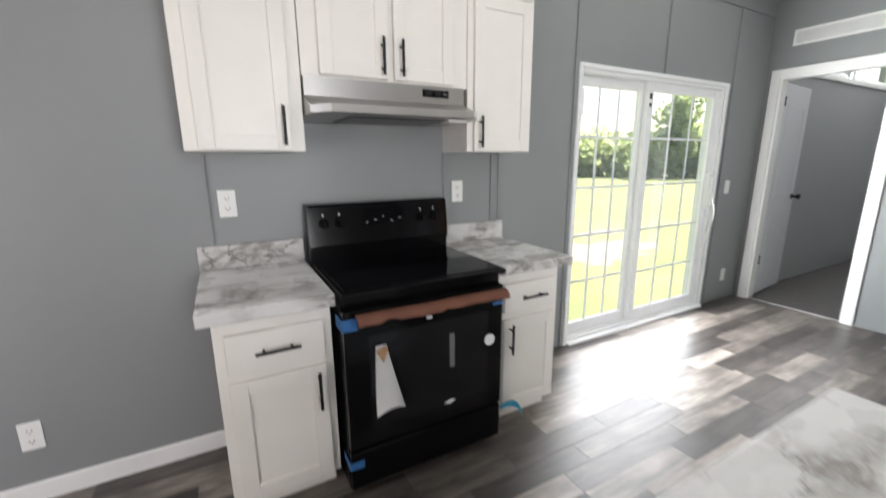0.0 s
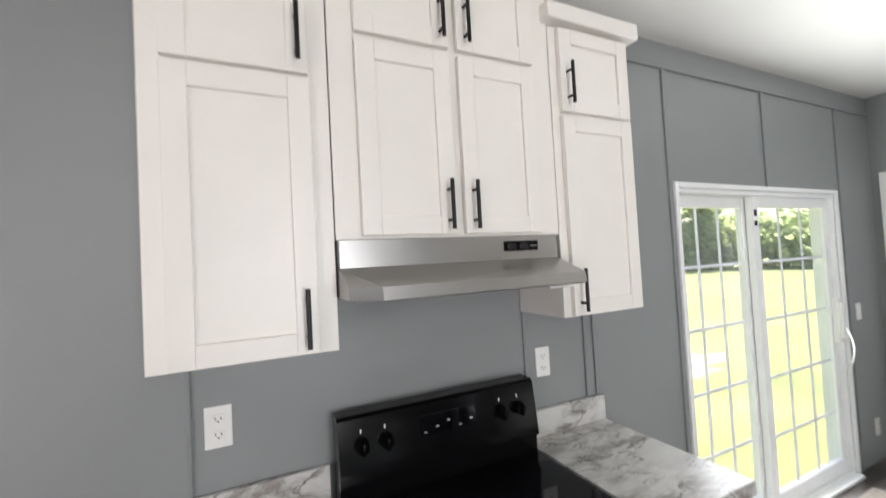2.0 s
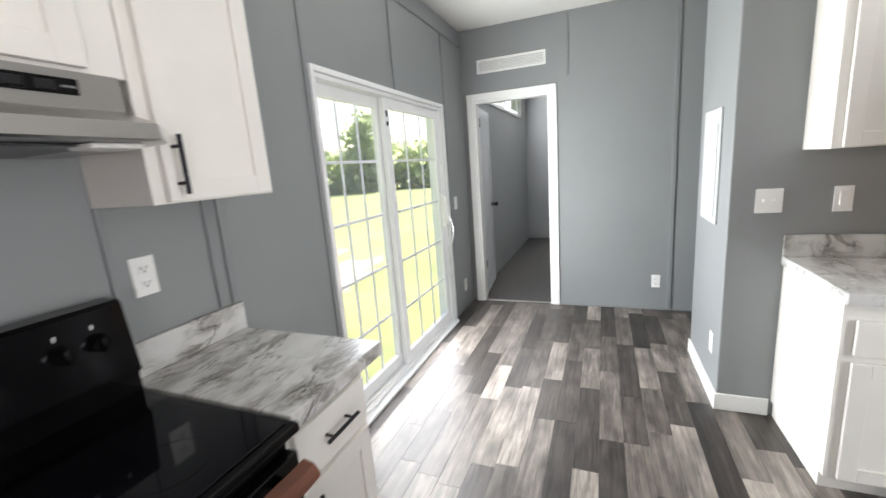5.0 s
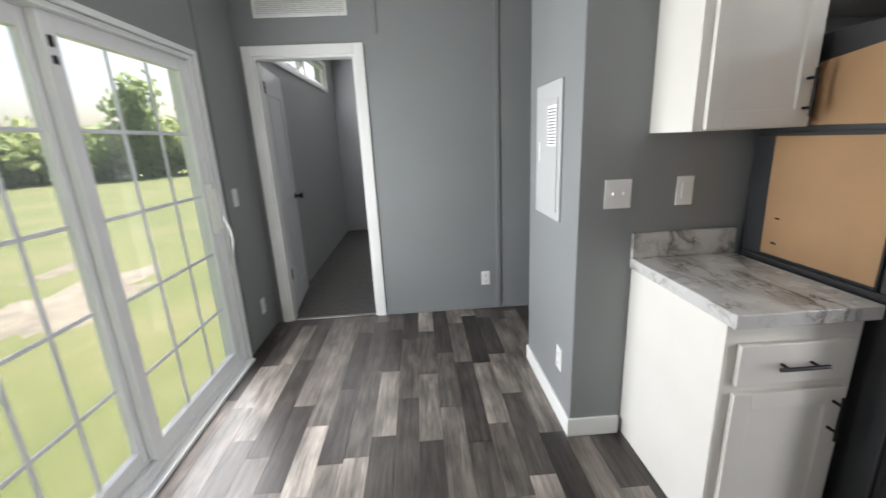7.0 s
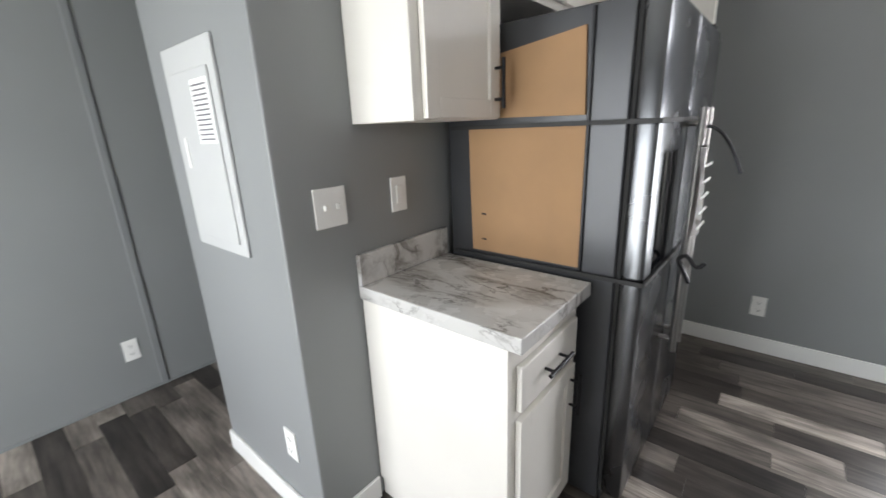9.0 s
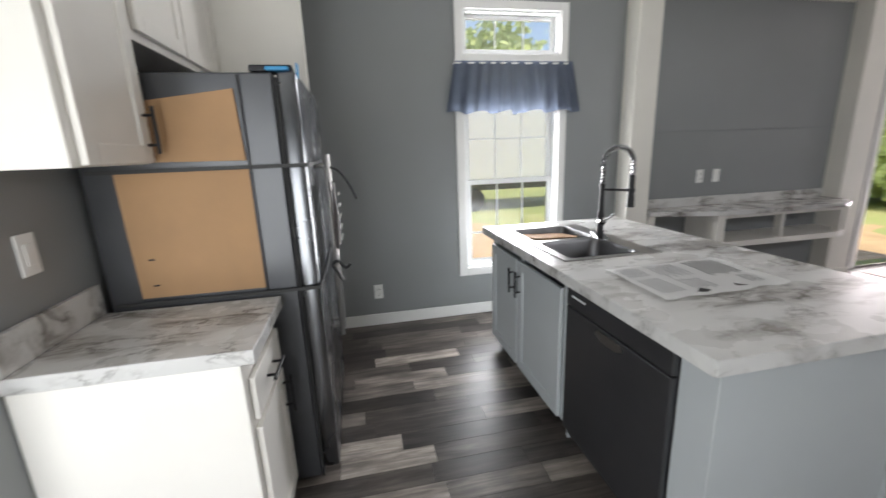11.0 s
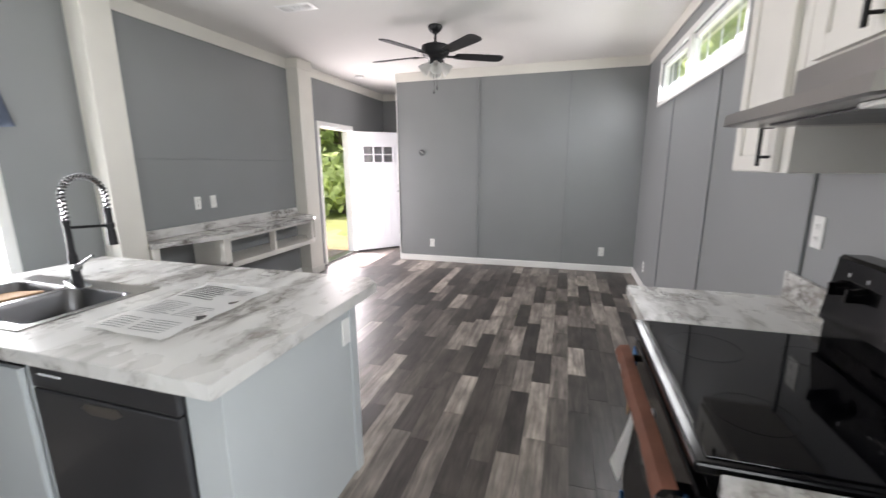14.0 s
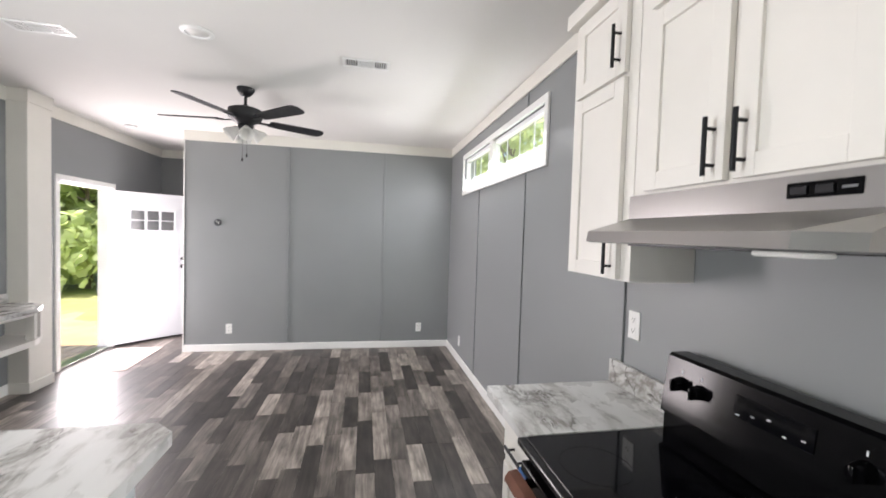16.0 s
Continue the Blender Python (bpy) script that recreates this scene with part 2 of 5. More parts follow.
def plank_material():
    """Grey-brown vinyl plank: long grain, and a tone of its own for every plank."""
    m = material("vinyl_plank", (0.2, 0.2, 0.2), 0.34, bump=0.0, spec=0.5)
    n, l = m.node_tree.nodes, m.node_tree.links
    b = n["Principled BSDF"]
    geo = n.new("ShaderNodeNewGeometry")
    info = n.new("ShaderNodeObjectInfo")
    off = n.new("ShaderNodeVectorMath")
    off.operation = "SCALE"
    comb = n.new("ShaderNodeCombineXYZ")
    tone = n.new("ShaderNodeMath")
    tone.operation = "ADD"
    tone.use_clamp = False
    l.new(info.outputs["Random"], tone.inputs[0])
    l.new(geo.outputs["Random Per Island"], tone.inputs[1])
    fract = n.new("ShaderNodeMath")
    fract.operation = "FRACT"
    l.new(tone.outputs[0], fract.inputs[0])
    l.new(fract.outputs[0], comb.inputs["X"])
    l.new(fract.outputs[0], comb.inputs["Y"])
    l.new(comb.outputs[0], off.inputs[0])
    off.inputs["Scale"].default_value = 37.0
    place = n.new("ShaderNodeVectorMath")
    l.new(geo.outputs["Position"], place.inputs[0])
    l.new(off.outputs[0], place.inputs[1])
    mp = n.new("ShaderNodeMapping")
    mp.inputs["Scale"].default_value = (1.3, 17.0, 1.0)
    l.new(place.outputs[0], mp.inputs["Vector"])
    g1 = n.new("ShaderNodeTexNoise")
    g1.inputs["Scale"].default_value, g1.inputs["Detail"].default_value, g1.inputs["Roughness"].default_value, g1.inputs["Distortion"].default_value = 2.2, 8, 0.65, 0.6
    l.new(mp.outputs[0], g1.inputs["Vector"])
    mp2 = n.new("ShaderNodeMapping")
    mp2.inputs["Scale"].default_value = (1.2, 3.0, 1.0)
    l.new(place.outputs[0], mp2.inputs["Vector"])
    g2 = n.new("ShaderNodeTexNoise")
    g2.inputs["Scale"].default_value, g2.inputs["Detail"].default_value = 3.4, 5
    l.new(mp2.outputs[0], g2.inputs["Vector"])
    tones = n.new("ShaderNodeValToRGB")
    e = tones.color_ramp.elements
    e[0].position, e[0].color = 0.0, (0.034, 0.029, 0.026, 1)
    e[1].position, e[1].color = 1.0, (0.29, 0.255, 0.224, 1)
    for p, c in ((0.25, (0.052, 0.044, 0.039, 1)), (0.5, (0.085, 0.073, 0.064, 1)), (0.74, (0.14, 0.121, 0.106, 1)), (0.9, (0.21, 0.183, 0.160, 1))):
        tones.color_ramp.elements.new(p).color = c
    l.new(fract.outputs[0], tones.inputs[0])
    grain = n.new("ShaderNodeMapRange")
    grain.inputs["From Min"].default_value, grain.inputs["From Max"].default_value = 0.3, 0.7
    grain.inputs["To Min"].default_value, grain.inputs["To Max"].default_value = 0.42, 1.55
    l.new(g1.outputs["Fac"], grain.inputs["Value"])
    blot = n.new("ShaderNodeMapRange")
    blot.inputs["From Min"].default_value, blot.inputs["From Max"].default_value = 0.3, 0.7
    blot.inputs["To Min"].default_value, blot.inputs["To Max"].default_value = 0.55, 1.55
    l.new(g2.outputs["Fac"], blot.inputs["Value"])
    both = n.new("ShaderNodeMath")
    both.operation = "MULTIPLY"
    l.new(grain.outputs[0], both.inputs[0])
    l.new(blot.outputs[0], both.inputs[1])
    col = n.new("ShaderNodeVectorMath")
    col.operation = "SCALE"
    l.new(tones.outputs[0], col.inputs[0])
    l.new(both.outputs[0], col.inputs["Scale"])
    l.new(col.outputs[0], b.inputs["Base Color"])
    rr = n.new("ShaderNodeMapRange")
    rr.inputs["To Min"].default_value, rr.inputs["To Max"].default_value = 0.26, 0.46
    l.new(g1.outputs["Fac"], rr.inputs["Value"])
    l.new(rr.outputs[0], b.inputs["Roughness"])
    bp = n.new("ShaderNodeBump")
    bp.inputs["Strength"].default_value, bp.inputs["Distance"].default_value = 0.25, 0.002
    l.new(g1.outputs["Fac"], bp.inputs["Height"])
    l.new(bp.outputs[0], b.inputs["Normal"])
    return m


PLANK = plank_material()


def lawn_material():
    m = material("lawn", (0.1, 0.15, 0.04), 0.9, bump=0.6, bump_scale=30)
    n, l = m.node_tree.nodes, m.node_tree.links
    geo = n.new("ShaderNodeNewGeometry")
    a = n.new("ShaderNodeTexNoise")
    a.inputs["Scale"].default_value, a.inputs["Detail"].default_value, a.inputs["Roughness"].default_value = 0.35, 10, 0.7
    l.new(geo.outputs["Position"], a.inputs["Vector"])
    ramp = n.new("ShaderNodeValToRGB")
    e = ramp.color_ramp.elements
    e[0].position, e[0].color = 0.3, (0.12, 0.155, 0.045, 1)
    e[1].position, e[1].color = 0.72, (0.25, 0.235, 0.11, 1)
    ramp.color_ramp.elements.new(0.52).color = (0.18, 0.20, 0.065, 1)
    l.new(a.outputs["Fac"], ramp.inputs[0])
    l.new(ramp.outputs[0], n["Principled BSDF"].inputs["Base Color"])
    return m


LAWN = lawn_material()

# ---- mesh helpers ----


def box(bm, lo, hi, bevel=0.0, m=None):
    """An axis-aligned box, its edges eased by bevel, set by m."""
    made = bmesh.ops.create_cube(bm, size=1.0)["verts"]
    for v in made:
        v.co = Vector([lo[k] + (v.co[k] + 0.5) * (hi[k] - lo[k]) for k in range(3)])
    if bevel:
        edges = list({e for v in made for e in v.link_edges})
        made = bmesh.ops.bevel(bm, geom=edges, offset=bevel, segments=2, profile=0.5, affect="EDGES")["verts"]
    if m is not None:
        for v in made:
            v.co = m @ v.co
    return bm


def tube(bm, a, b, r, r2=None, seg=16):
    """A round bar from a to b."""
    a, b = Vector(a), Vector(b)
    q = (b - a).to_track_quat("Z", "Y").to_matrix().to_4x4()
    bmesh.ops.create_cone(bm, cap_ends=True, segments=seg, radius1=r, radius2=r if r2 is None else r2, depth=(b - a).length, matrix=Matrix.Translation((a + b) / 2) @ q)
    return bm


def lathe(bm, profile, seg=28, m=None, cap=True):
    """Turns a profile of (radius, height) round the z axis."""
    rings = []
    for r, z in profile:
        rings.append([bm.verts.new((r * math.cos(2 * math.pi * k / seg), r * math.sin(2 * math.pi * k / seg), z)) for k in range(seg)])
    for a, b in zip(rings, rings[1:]):
        for k in range(seg):
            bm.faces.new((a[k], a[(k + 1) % seg], b[(k + 1) % seg], b[k]))
    if cap and profile[0][0] > 0.0005:
        bm.faces.new(list(reversed(rings[0])))
    if cap and profile[-1][0] > 0.0005:
        bm.faces.new(rings[-1])
    if m is not None:
        for ring in rings:
            for v in ring:
                v.co = m @ v.co
    return bm


def prism(bm, outline, lo, hi, axis=2, m=None):
    """A flat outline of (u, v) pulled out from lo to hi along an axis."""
    def at(u, v, w):
        return ((w, u, v), (u, w, v), (u, v, w))[axis]
    bottom = [bm.verts.new(at(u, v, lo)) for u, v in outline]
    top = [bm.verts.new(at(u, v, hi)) for u, v in outline]
    bm.faces.new(bottom), bm.faces.new(top)
    for k in range(len(outline)):
        j = (k + 1) % len(outline)
        bm.faces.new((bottom[k], bottom[j], top[j], top[k]))
    if m is not None:
        for v in bottom + top:
            v.co = m @ v.co
    return bm


def wire(bm, points, r, seg=8):
    """A round cord through points."""
    pts = [Vector(p) for p in points]
    rings = []
    for k, p in enumerate(pts):
        d = (pts[min(k + 1, len(pts) - 1)] - pts[max(k - 1, 0)]).normalized()
        u = d.cross(Vector((0.31, 0.22, 0.93))).normalized()
        w = d.cross(u)
        rings.append([bm.verts.new(p + r * (math.cos(2 * math.pi * j / seg) * u + math.sin(2 * math.pi * j / seg) * w)) for j in range(seg)])
    for a, b in zip(rings, rings[1:]):
        for j in range(seg):
            bm.faces.new((a[j], a[(j + 1) % seg], b[(j + 1) % seg], b[j]))
    bm.faces.new(rings[0]), bm.faces.new(rings[-1])
    return bm


def mesh_of(name, bm, mat, smooth=False):
    bmesh.ops.recalc_face_normals(bm, faces=bm.faces)
    me = bpy.data.meshes.new(name)
    bm.to_mesh(me)
    bm.free()
    me.materials.append(mat)
    if smooth:
        for p in me.polygons:
            p.use_smooth = True
        me.set_sharp_from_angle(angle=radians(35))
    return me


def part(name, bm, mat, parent, label="", smooth=False):
    """One mesh object under a thing or a part, in the thing's own frame."""
    ob = new(name, mesh_of(name, bm, mat, smooth))
    ob.parent = parent
    if label:
        tagged(ob, label)
    return ob


def thing(name, m, label, category, group="", kind=""):
    """The empty at the base of a thing."""
    ob = new(name)
    ob.matrix_world = m
    ob.empty_display_size = 0.1
    return tagged(ob, label, category, group, kind)


def solid(name, bm, mat, label, category, kind="structure", smooth=False):
    return tagged(new(name, mesh_of(name, bm, mat, smooth)), label, category, kind=kind)


def B(*args, **kw):
    return box(bmesh.new(), *args, **kw)

# ---- the large structure ----
XE, XB, YS, YW, TOP = -4.02, 4.60, 2.06, -2.33, 2.80
XHALL, YHALL = -5.62, -1.36
XP0, XP1, YP = 2.955, 3.72, 0.09


def wall(name, axis, at, thick, u0, u1, z0, z1, holes, mat, label):
    """An upright wall across an axis with rectangular holes (u0, u1, z0, z1) that go right through it."""
    us = sorted({u0, u1, *[h[0] for h in holes], *[h[1] for h in holes]})
    zs = sorted({z0, z1, *[h[2] for h in holes], *[h[3] for h in holes]})

    def full(i, j):
        if not (0 <= i < len(us) - 1 and 0 <= j < len(zs) - 1):
            return False
        u, z = (us[i] + us[i + 1]) / 2, (zs[j] + zs[j + 1]) / 2
        return not any(h[0] < u < h[1] and h[2] < z < h[3] for h in holes)

    bm = bmesh.new()
    cache = {}

    def vert(u, w, z):
        key = (round(u, 4), round(w, 4), round(z, 4))
        if key not in cache:
            cache[key] = bm.verts.new((w, u, z) if axis == "x" else (u, w, z))
        return cache[key]

    w0, w1 = at, at + thick
    for i in range(len(us) - 1):
        for j in range(len(zs) - 1):
            if not full(i, j):
                continue
            a, b, c, d = us[i], us[i + 1], zs[j], zs[j + 1]
            bm.faces.new([vert(a, w0, c), vert(b, w0, c), vert(b, w0, d), vert(a, w0, d)])
            bm.faces.new([vert(a, w1, c), vert(a, w1, d), vert(b, w1, d), vert(b, w1, c)])
            for di, dj, p, q in ((-1, 0, (a, c), (a, d)), (1, 0, (b, c), (b, d)), (0, -1, (a, c), (b, c)), (0, 1, (a, d), (b, d))):
                if not full(i + di, j + dj):
                    bm.faces.new([vert(p[0], w0, p[1]), vert(q[0], w0, q[1]), vert(q[0], w1, q[1]), vert(p[0], w1, p[1])])
    return solid(name, bm, mat, label, "wall")


SL = (2.20, 3.95, 0.0, 2.01)
CLER = (-3.25, -1.00, 2.14, 2.52)
BEDCLER = (5.35, 7.75, 2.28, 2.58)
KW = (0.26, 1.09, 0.44, 2.08)
KT = (0.26, 1.09, 2.19, 2.51)
FD = (-4.32, -3.40, 0.0, 2.05)
BD = (1.19, 1.94, 0.0, 2.12)

wall("wall_north", "y", YS, 0.14, XE - 0.1, XB + 0.1, 0, TOP, [SL, CLER], WALL, "grey panelled wall behind the range and sliding door")
wall("wall_bedroom_north", "y", YS, 0.14, XB + 0.1, 8.4, 0, TOP, [BEDCLER], BEDWALL, "pale grey bedroom wall with a high window")
wall("wall_south", "y", YW - 0.14, 0.14, XHALL - 0.1, XB + 0.1, 0, TOP, [KW, KT, FD], WALL, "grey panelled wall with the kitchen window and front door")
wall("wall_east", "x", XB, 0.1, YW, YS, 0, TOP, [BD], WALL, "grey panelled wall with the bedroom doorway")
wall("wall_west", "x", XE - 0.1, 0.1, YHALL, YS, 0, TOP, [], WALL, "grey panelled end wall of the living room")
solid("wall_hall_side", B((XHALL, YHALL, 0), (XE - 0.1, YHALL + 0.1, TOP)), WALL, "grey side wall of the entry passage", "wall")
solid("wall_hall_end", B((XHALL - 0.1, YW, 0), (XHALL, YHALL + 0.1, TOP)), WALL, "grey end wall of the entry passage", "wall")
solid("wall_partition", B((XP0, YW, 0), (XP1, YP, TOP), 0.006), WALL, "grey partition with the breaker panel beside the counter", "wall")
solid("wall_bedroom_east", B((8.35, -1.0, 0), (8.45, YS, TOP)), BEDWALL, "plain grey far wall of the bedroom", "wall")
solid("wall_bedroom_south", B((XB + 0.1, -1.1, 0), (8.45, -1.0, TOP)), BEDWALL, "plain grey side wall of the bedroom", "wall")
solid("ceiling", B((XHALL - 0.1, YW - 0.14, TOP), (8.45, YS + 0.14, TOP + 0.12)), CEILING, "off-white painted flat ceiling", "ceiling")
# unseen slab with wide eaves, added to stop direct sun at the openings
solid("roof", B((XHALL - 0.6, YW - 0.6, TOP + 0.12), (8.9, YS + 0.6, TOP + 0.3)), TRIM, "unseen white roof slab, eaves added to keep the sun out", "roof")
solid("floor_bedroom", B((XB + 0.02, -1.1, -0.12), (8.45, YS, 0.004)), CARPET, "dark grey carpet in the bedroom", "carpet")
floor = solid("floor", B((XHALL - 0.1, YW - 0.14, -0.12), (XB + 0.02, YS + 0.14, -0.004)), SUBFLOOR, "grey-brown wood-look vinyl plank floor", "floor")
solid("skirting_outside", B((XHALL - 0.1, YW - 0.13, -0.7), (8.4, YS + 0.13, -0.12)), TRIM, "pale skirting under the house", "skirting")


def boards(name, spans, mat, label, category="trim"):
    """Straight boards of one run of trim, each (lo, hi)."""
    bm = bmesh.new()
    for lo, hi in spans:
        box(bm, lo, hi, 0.004)
    return solid(name, bm, mat, label, category)


E1 = 0.012
boards("baseboard_west", [((XE, YHALL, 0), (XE + 0.014, YS - 0.014, 0.09))], TRIM, "white baseboard along the end wall", "baseboard")
boards("baseboard_north", [((XE, YS - 0.014, 0), (-0.11, YS, 0.09))], TRIM, "white baseboard under the high window", "baseboard")
boards("baseboard_south", [((-0.34, YW, 0), (XP0, YW + 0.014, 0.10)), ((-2.76, YW, 0), (-0.56, YW + 0.014, 0.10))], TRIM, "white baseboard under the kitchen window", "baseboard")
boards("baseboard_partition", [((XP0 - 0.014, -0.155, 0), (XP0, YP + 0.014, 0.10)), ((XP0, YP, 0), (XP1, YP + 0.014, 0.10))], TRIM, "white baseboard round the partition", "baseboard")
boards("base_strip_east", [((XB - 0.008, -1.8, 0), (XB, 1.12, 0.018))], BATTEN, "thin grey strip along the floor", "trim")
boards("crown_west", [((XE, YHALL - 0.012, 2.675), (XE + 0.016, YS - 0.016, TOP))], CREAM, "cream crown board on the end wall", "trim")
boards("crown_north", [((XE, YS - 0.016, 2.69), (-0.12, YS, TOP))], CREAM, "cream crown board over the high window", "trim")
boards("crown_south", [((-0.34, YW, 2.675), (XP0, YW + 0.016, TOP)), ((-2.76, YW, 2.675), (-0.56, YW + 0.016, TOP)), ((XHALL, YW, 2.675), (-3.05, YW + 0.016, TOP))], CREAM, "cream crown board on the window wall", "trim")
boards("crown_hall", [((XHALL, YW, 2.675), (XHALL + 0.016, YHALL, TOP))], CREAM, "cream crown board in the passage", "trim")
boards("corner_bead_west", [((XE - 0.1, YHALL - 0.012, 0.0), (XE + 0.012, YHALL, 2.675))], TRIM, "pale corner bead of the end wall", "trim")


def battens(name, wall_axis, where, spans, label):
    """Flat battens over the panel joints: (u, z0, z1, width)."""
    for u, z0, z1, w in spans:
        if wall_axis == "x":
            s = 1 if where < 0 else -1
            lo, hi = sorted((where, where + s * E1))
            bm = B((lo, u - w / 2, z0), (hi, u + w / 2, z1), 0.003)
        else:
            s = 1 if where < 0 else -1
            lo, hi = sorted((where, where + s * E1))
            bm = B((u - w / 2, lo, z0), (u + w / 2, hi, z1), 0.003)
        solid(name, bm, BATTEN, label, "batten")


battens("batten_west", "x", XE, [(-0.13, 0.09, 2.675, 0.045), (1.12, 0.09, 2.675, 0.03)], "grey batten over a panel joint")
battens("batten_north", "y", YS, [(-2.58, 0.09, 2.09, 0.012), (-1.32, 0.09, 2.09, 0.012), (-1.32, 2.57, 2.69, 0.012), (-0.07, 1.03, 1.45, 0.012),
                                  (1.14, 1.03, 1.6, 0.014), (1.475, 1.03, 1.45, 0.014), (1.54, 1.03, 1.45, 0.03), (2.15, 0, 2.65, 0.03), (3.09, 2.04, 2.65, 0.025), (4.05, 0, 2.65, 0.022)], "grey batten over a panel joint")
battens("batten_east", "x", XB, [(0.12, 0.018, TOP, 0.035), (-0.95, 0.018, TOP, 0.03), (1.02, 2.25, TOP, 0.02)], "grey batten over a panel joint")
solid("batten_over_slider", B((1.58, YS - 0.014, 2.65), (XB, YS, 2.685), 0.003), BATTEN, "grey horizontal batten over the sliding door", "batten")
solid("batten_niche", B((-2.76, YW, 1.545), (-0.56, YW + 0.006, 1.56), 0.002), BATTEN, "faint grey joint across the niche wall", "batten")
for x0, x1 in ((-0.56, -0.34), (-3.05, -2.76)):
    bm = B((x0, YW, 0), (x1, YW + 0.17, TOP), 0.006)
    box(bm, (x0 - 0.012, YW, 2.68), (x1 + 0.012, YW + 0.182, TOP - 0.001), 0.004)
    box(bm, (x0 - 0.012, YW, 0), (x1 + 0.012, YW + 0.182, 0.10), 0.004)
    solid("wall_post", bm, CREAM, "cream boxed post beside the media niche", "post")


def casing(bm, u0, u1, z0, z1, w, plane, out, axis, sill=True):
    """A picture-frame casing of boards round a hole."""
    def b(a, c, d, e):
        lo, hi = sorted((plane, plane + out))
        if axis == "y":
            box(bm, (a, lo, d), (c, hi, e), 0.004)
        else:
            box(bm, (lo, a, d), (hi, c, e), 0.004)
    b(u0 - w, u0, z0 - (w if sill else 0), z1 + w)
    b(u1, u1 + w, z0 - (w if sill else 0), z1 + w)
    b(u0, u1, z1, z1 + w)
    if sill:
        b(u0, u1, z0 - w, z0)
    return bm


def bar_grid(u0, u1, z0, z1, us, zs, y0, y1, w=0.016):
    """Bars between the panes, as (name, bmesh)."""
    out = []
    for u in us:
        out.append(B((u - w / 2, y0, z0), (u + w / 2, y1, z1), 0.002))
    edges = [u0, *us, u1]
    for z in zs:
        bm = bmesh.new()
        for a, b in zip(edges, edges[1:]):
            box(bm, (a + (w / 2 if a != u0 else 0), y0, z - w / 2), (b - (w / 2 if b != u1 else 0), y1, z + w / 2), 0.002)
        out.append(bm)
    return out


def pane(parent, lo, hi):
    ob = part("pane", B(lo, hi), GLASS, parent, "clear glass pane")
    ob.visible_shadow = False
    return ob


def sash(parent, name, u0, u1, z0, z1, y0, y1, rail, mat=VINYL):
    bm = bmesh.new()
    box(bm, (u0, y0, z0), (u0 + rail, y1, z1), 0.004)
    box(bm, (u1 - rail, y0, z0), (u1, y1, z1), 0.004)
    box(bm, (u0 + rail, y0, z1 - rail), (u1 - rail, y1, z1), 0.004)
    box(bm, (u0 + rail, y0, z0), (u1 - rail, y1, z0 + rail), 0.004)
    return part(name, bm, mat, parent)


# sliding glass door in the north wall
sd = thing("door_1", Matrix(), "white sliding glass door with grilles, looking onto the lawn", "sliding door", kind="structure")
part("door_frame", casing(bmesh.new(), SL[0], SL[1], 0.0, SL[3], 0.03, YS, -0.02, "y", sill=False), VINYL, sd)
bm = B((SL[0], YS, 0.0), (SL[1], YS + 0.14, 0.035), 0.004)
box(bm, (SL[0], YS - 0.05, 0.0), (SL[1], YS, 0.022), 0.004)
for y in (0.03, 0.075, 0.115):
    box(bm, (SL[0], YS + y, 0.035), (SL[1], YS + y + 0.01, 0.05))
part("door_track", bm, VINYL, sd, "grooved white door track")
bm = bmesh.new()
box(bm, (SL[0], YS - 0.001, 0.035), (SL[0] + 0.025, YS + 0.14, SL[3]), 0.003)
box(bm, (SL[1] - 0.025, YS - 0.001, 0.035), (SL[1], YS + 0.14, SL[3]), 0.003)
box(bm, (SL[0] + 0.025, YS - 0.001, SL[3] - 0.025), (SL[1] - 0.025, YS + 0.14, SL[3]), 0.003)
part("door_jamb", bm, VINYL, sd)
for u0, u1, y0, y1, lab in ((2.225, 3.0, YS + 0.075, YS + 0.115, "fixed glass panel"), (2.96, 3.925, YS + 0.028, YS + 0.068, "sliding glass panel")):
    s = sash(sd, "door_panel", u0, u1, 0.05, 1.985, y0, y1, 0.07)
    tagged(s, lab)
    a, b = u0 + 0.07, u1 - 0.07
    pane(s, (a, y0 + 0.016, 0.12), (b, y0 + 0.02, 1.915))
    cols = [a + (b - a) * k / 3 for k in (1, 2)]
    for g in bar_grid(a, b, 0.12, 1.915, cols, [0.455, 0.825, 1.195, 1.565], y0 + 0.021, y0 + 0.029, 0.018):
        part("grille_bar", g, MUNTIN, s)
bm = B((3.875, YS - 0.03, 0.98), (3.905, YS + 0.02, 1.24), 0.008)
box(bm, (3.865, YS - 0.012, 0.95), (3.918, YS + 0.028, 1.27), 0.008)
part("door_handle", bm, PLASTIC, sd, "white pull handle")
bm = bmesh.new()
wire(bm, [(3.89 + 0.05 * math.sin(k / 11 * 2.6), YS - 0.035 - 0.02 * math.sin(k / 11 * 5), 1.06 - 0.036 * k) for k in range(12)], 0.006)
part("strap", bm, PLASTIC, sd, "dangling white strap on the handle", smooth=True)
bm = B((2.98, YS + 0.02, 1.86), (3.0, YS + 0.03, 1.9), 0.002)
box(bm, (2.98, YS + 0.02, 1.80), (3.0, YS + 0.03, 1.83), 0.002)
part("latch", bm, SHADOWGAP, sd)
bm = B((2.26, YS + 0.090, 1.72), (2.34, YS + 0.0905, 1.9))
part("sticker", bm, PAPER, sd, "white sticker on the glass")
part("sticker", B((2.275, YS + 0.0885, 1.66), (2.32, YS + 0.0895, 1.72)), BRICKRED, sd, "red sticker on the glass")

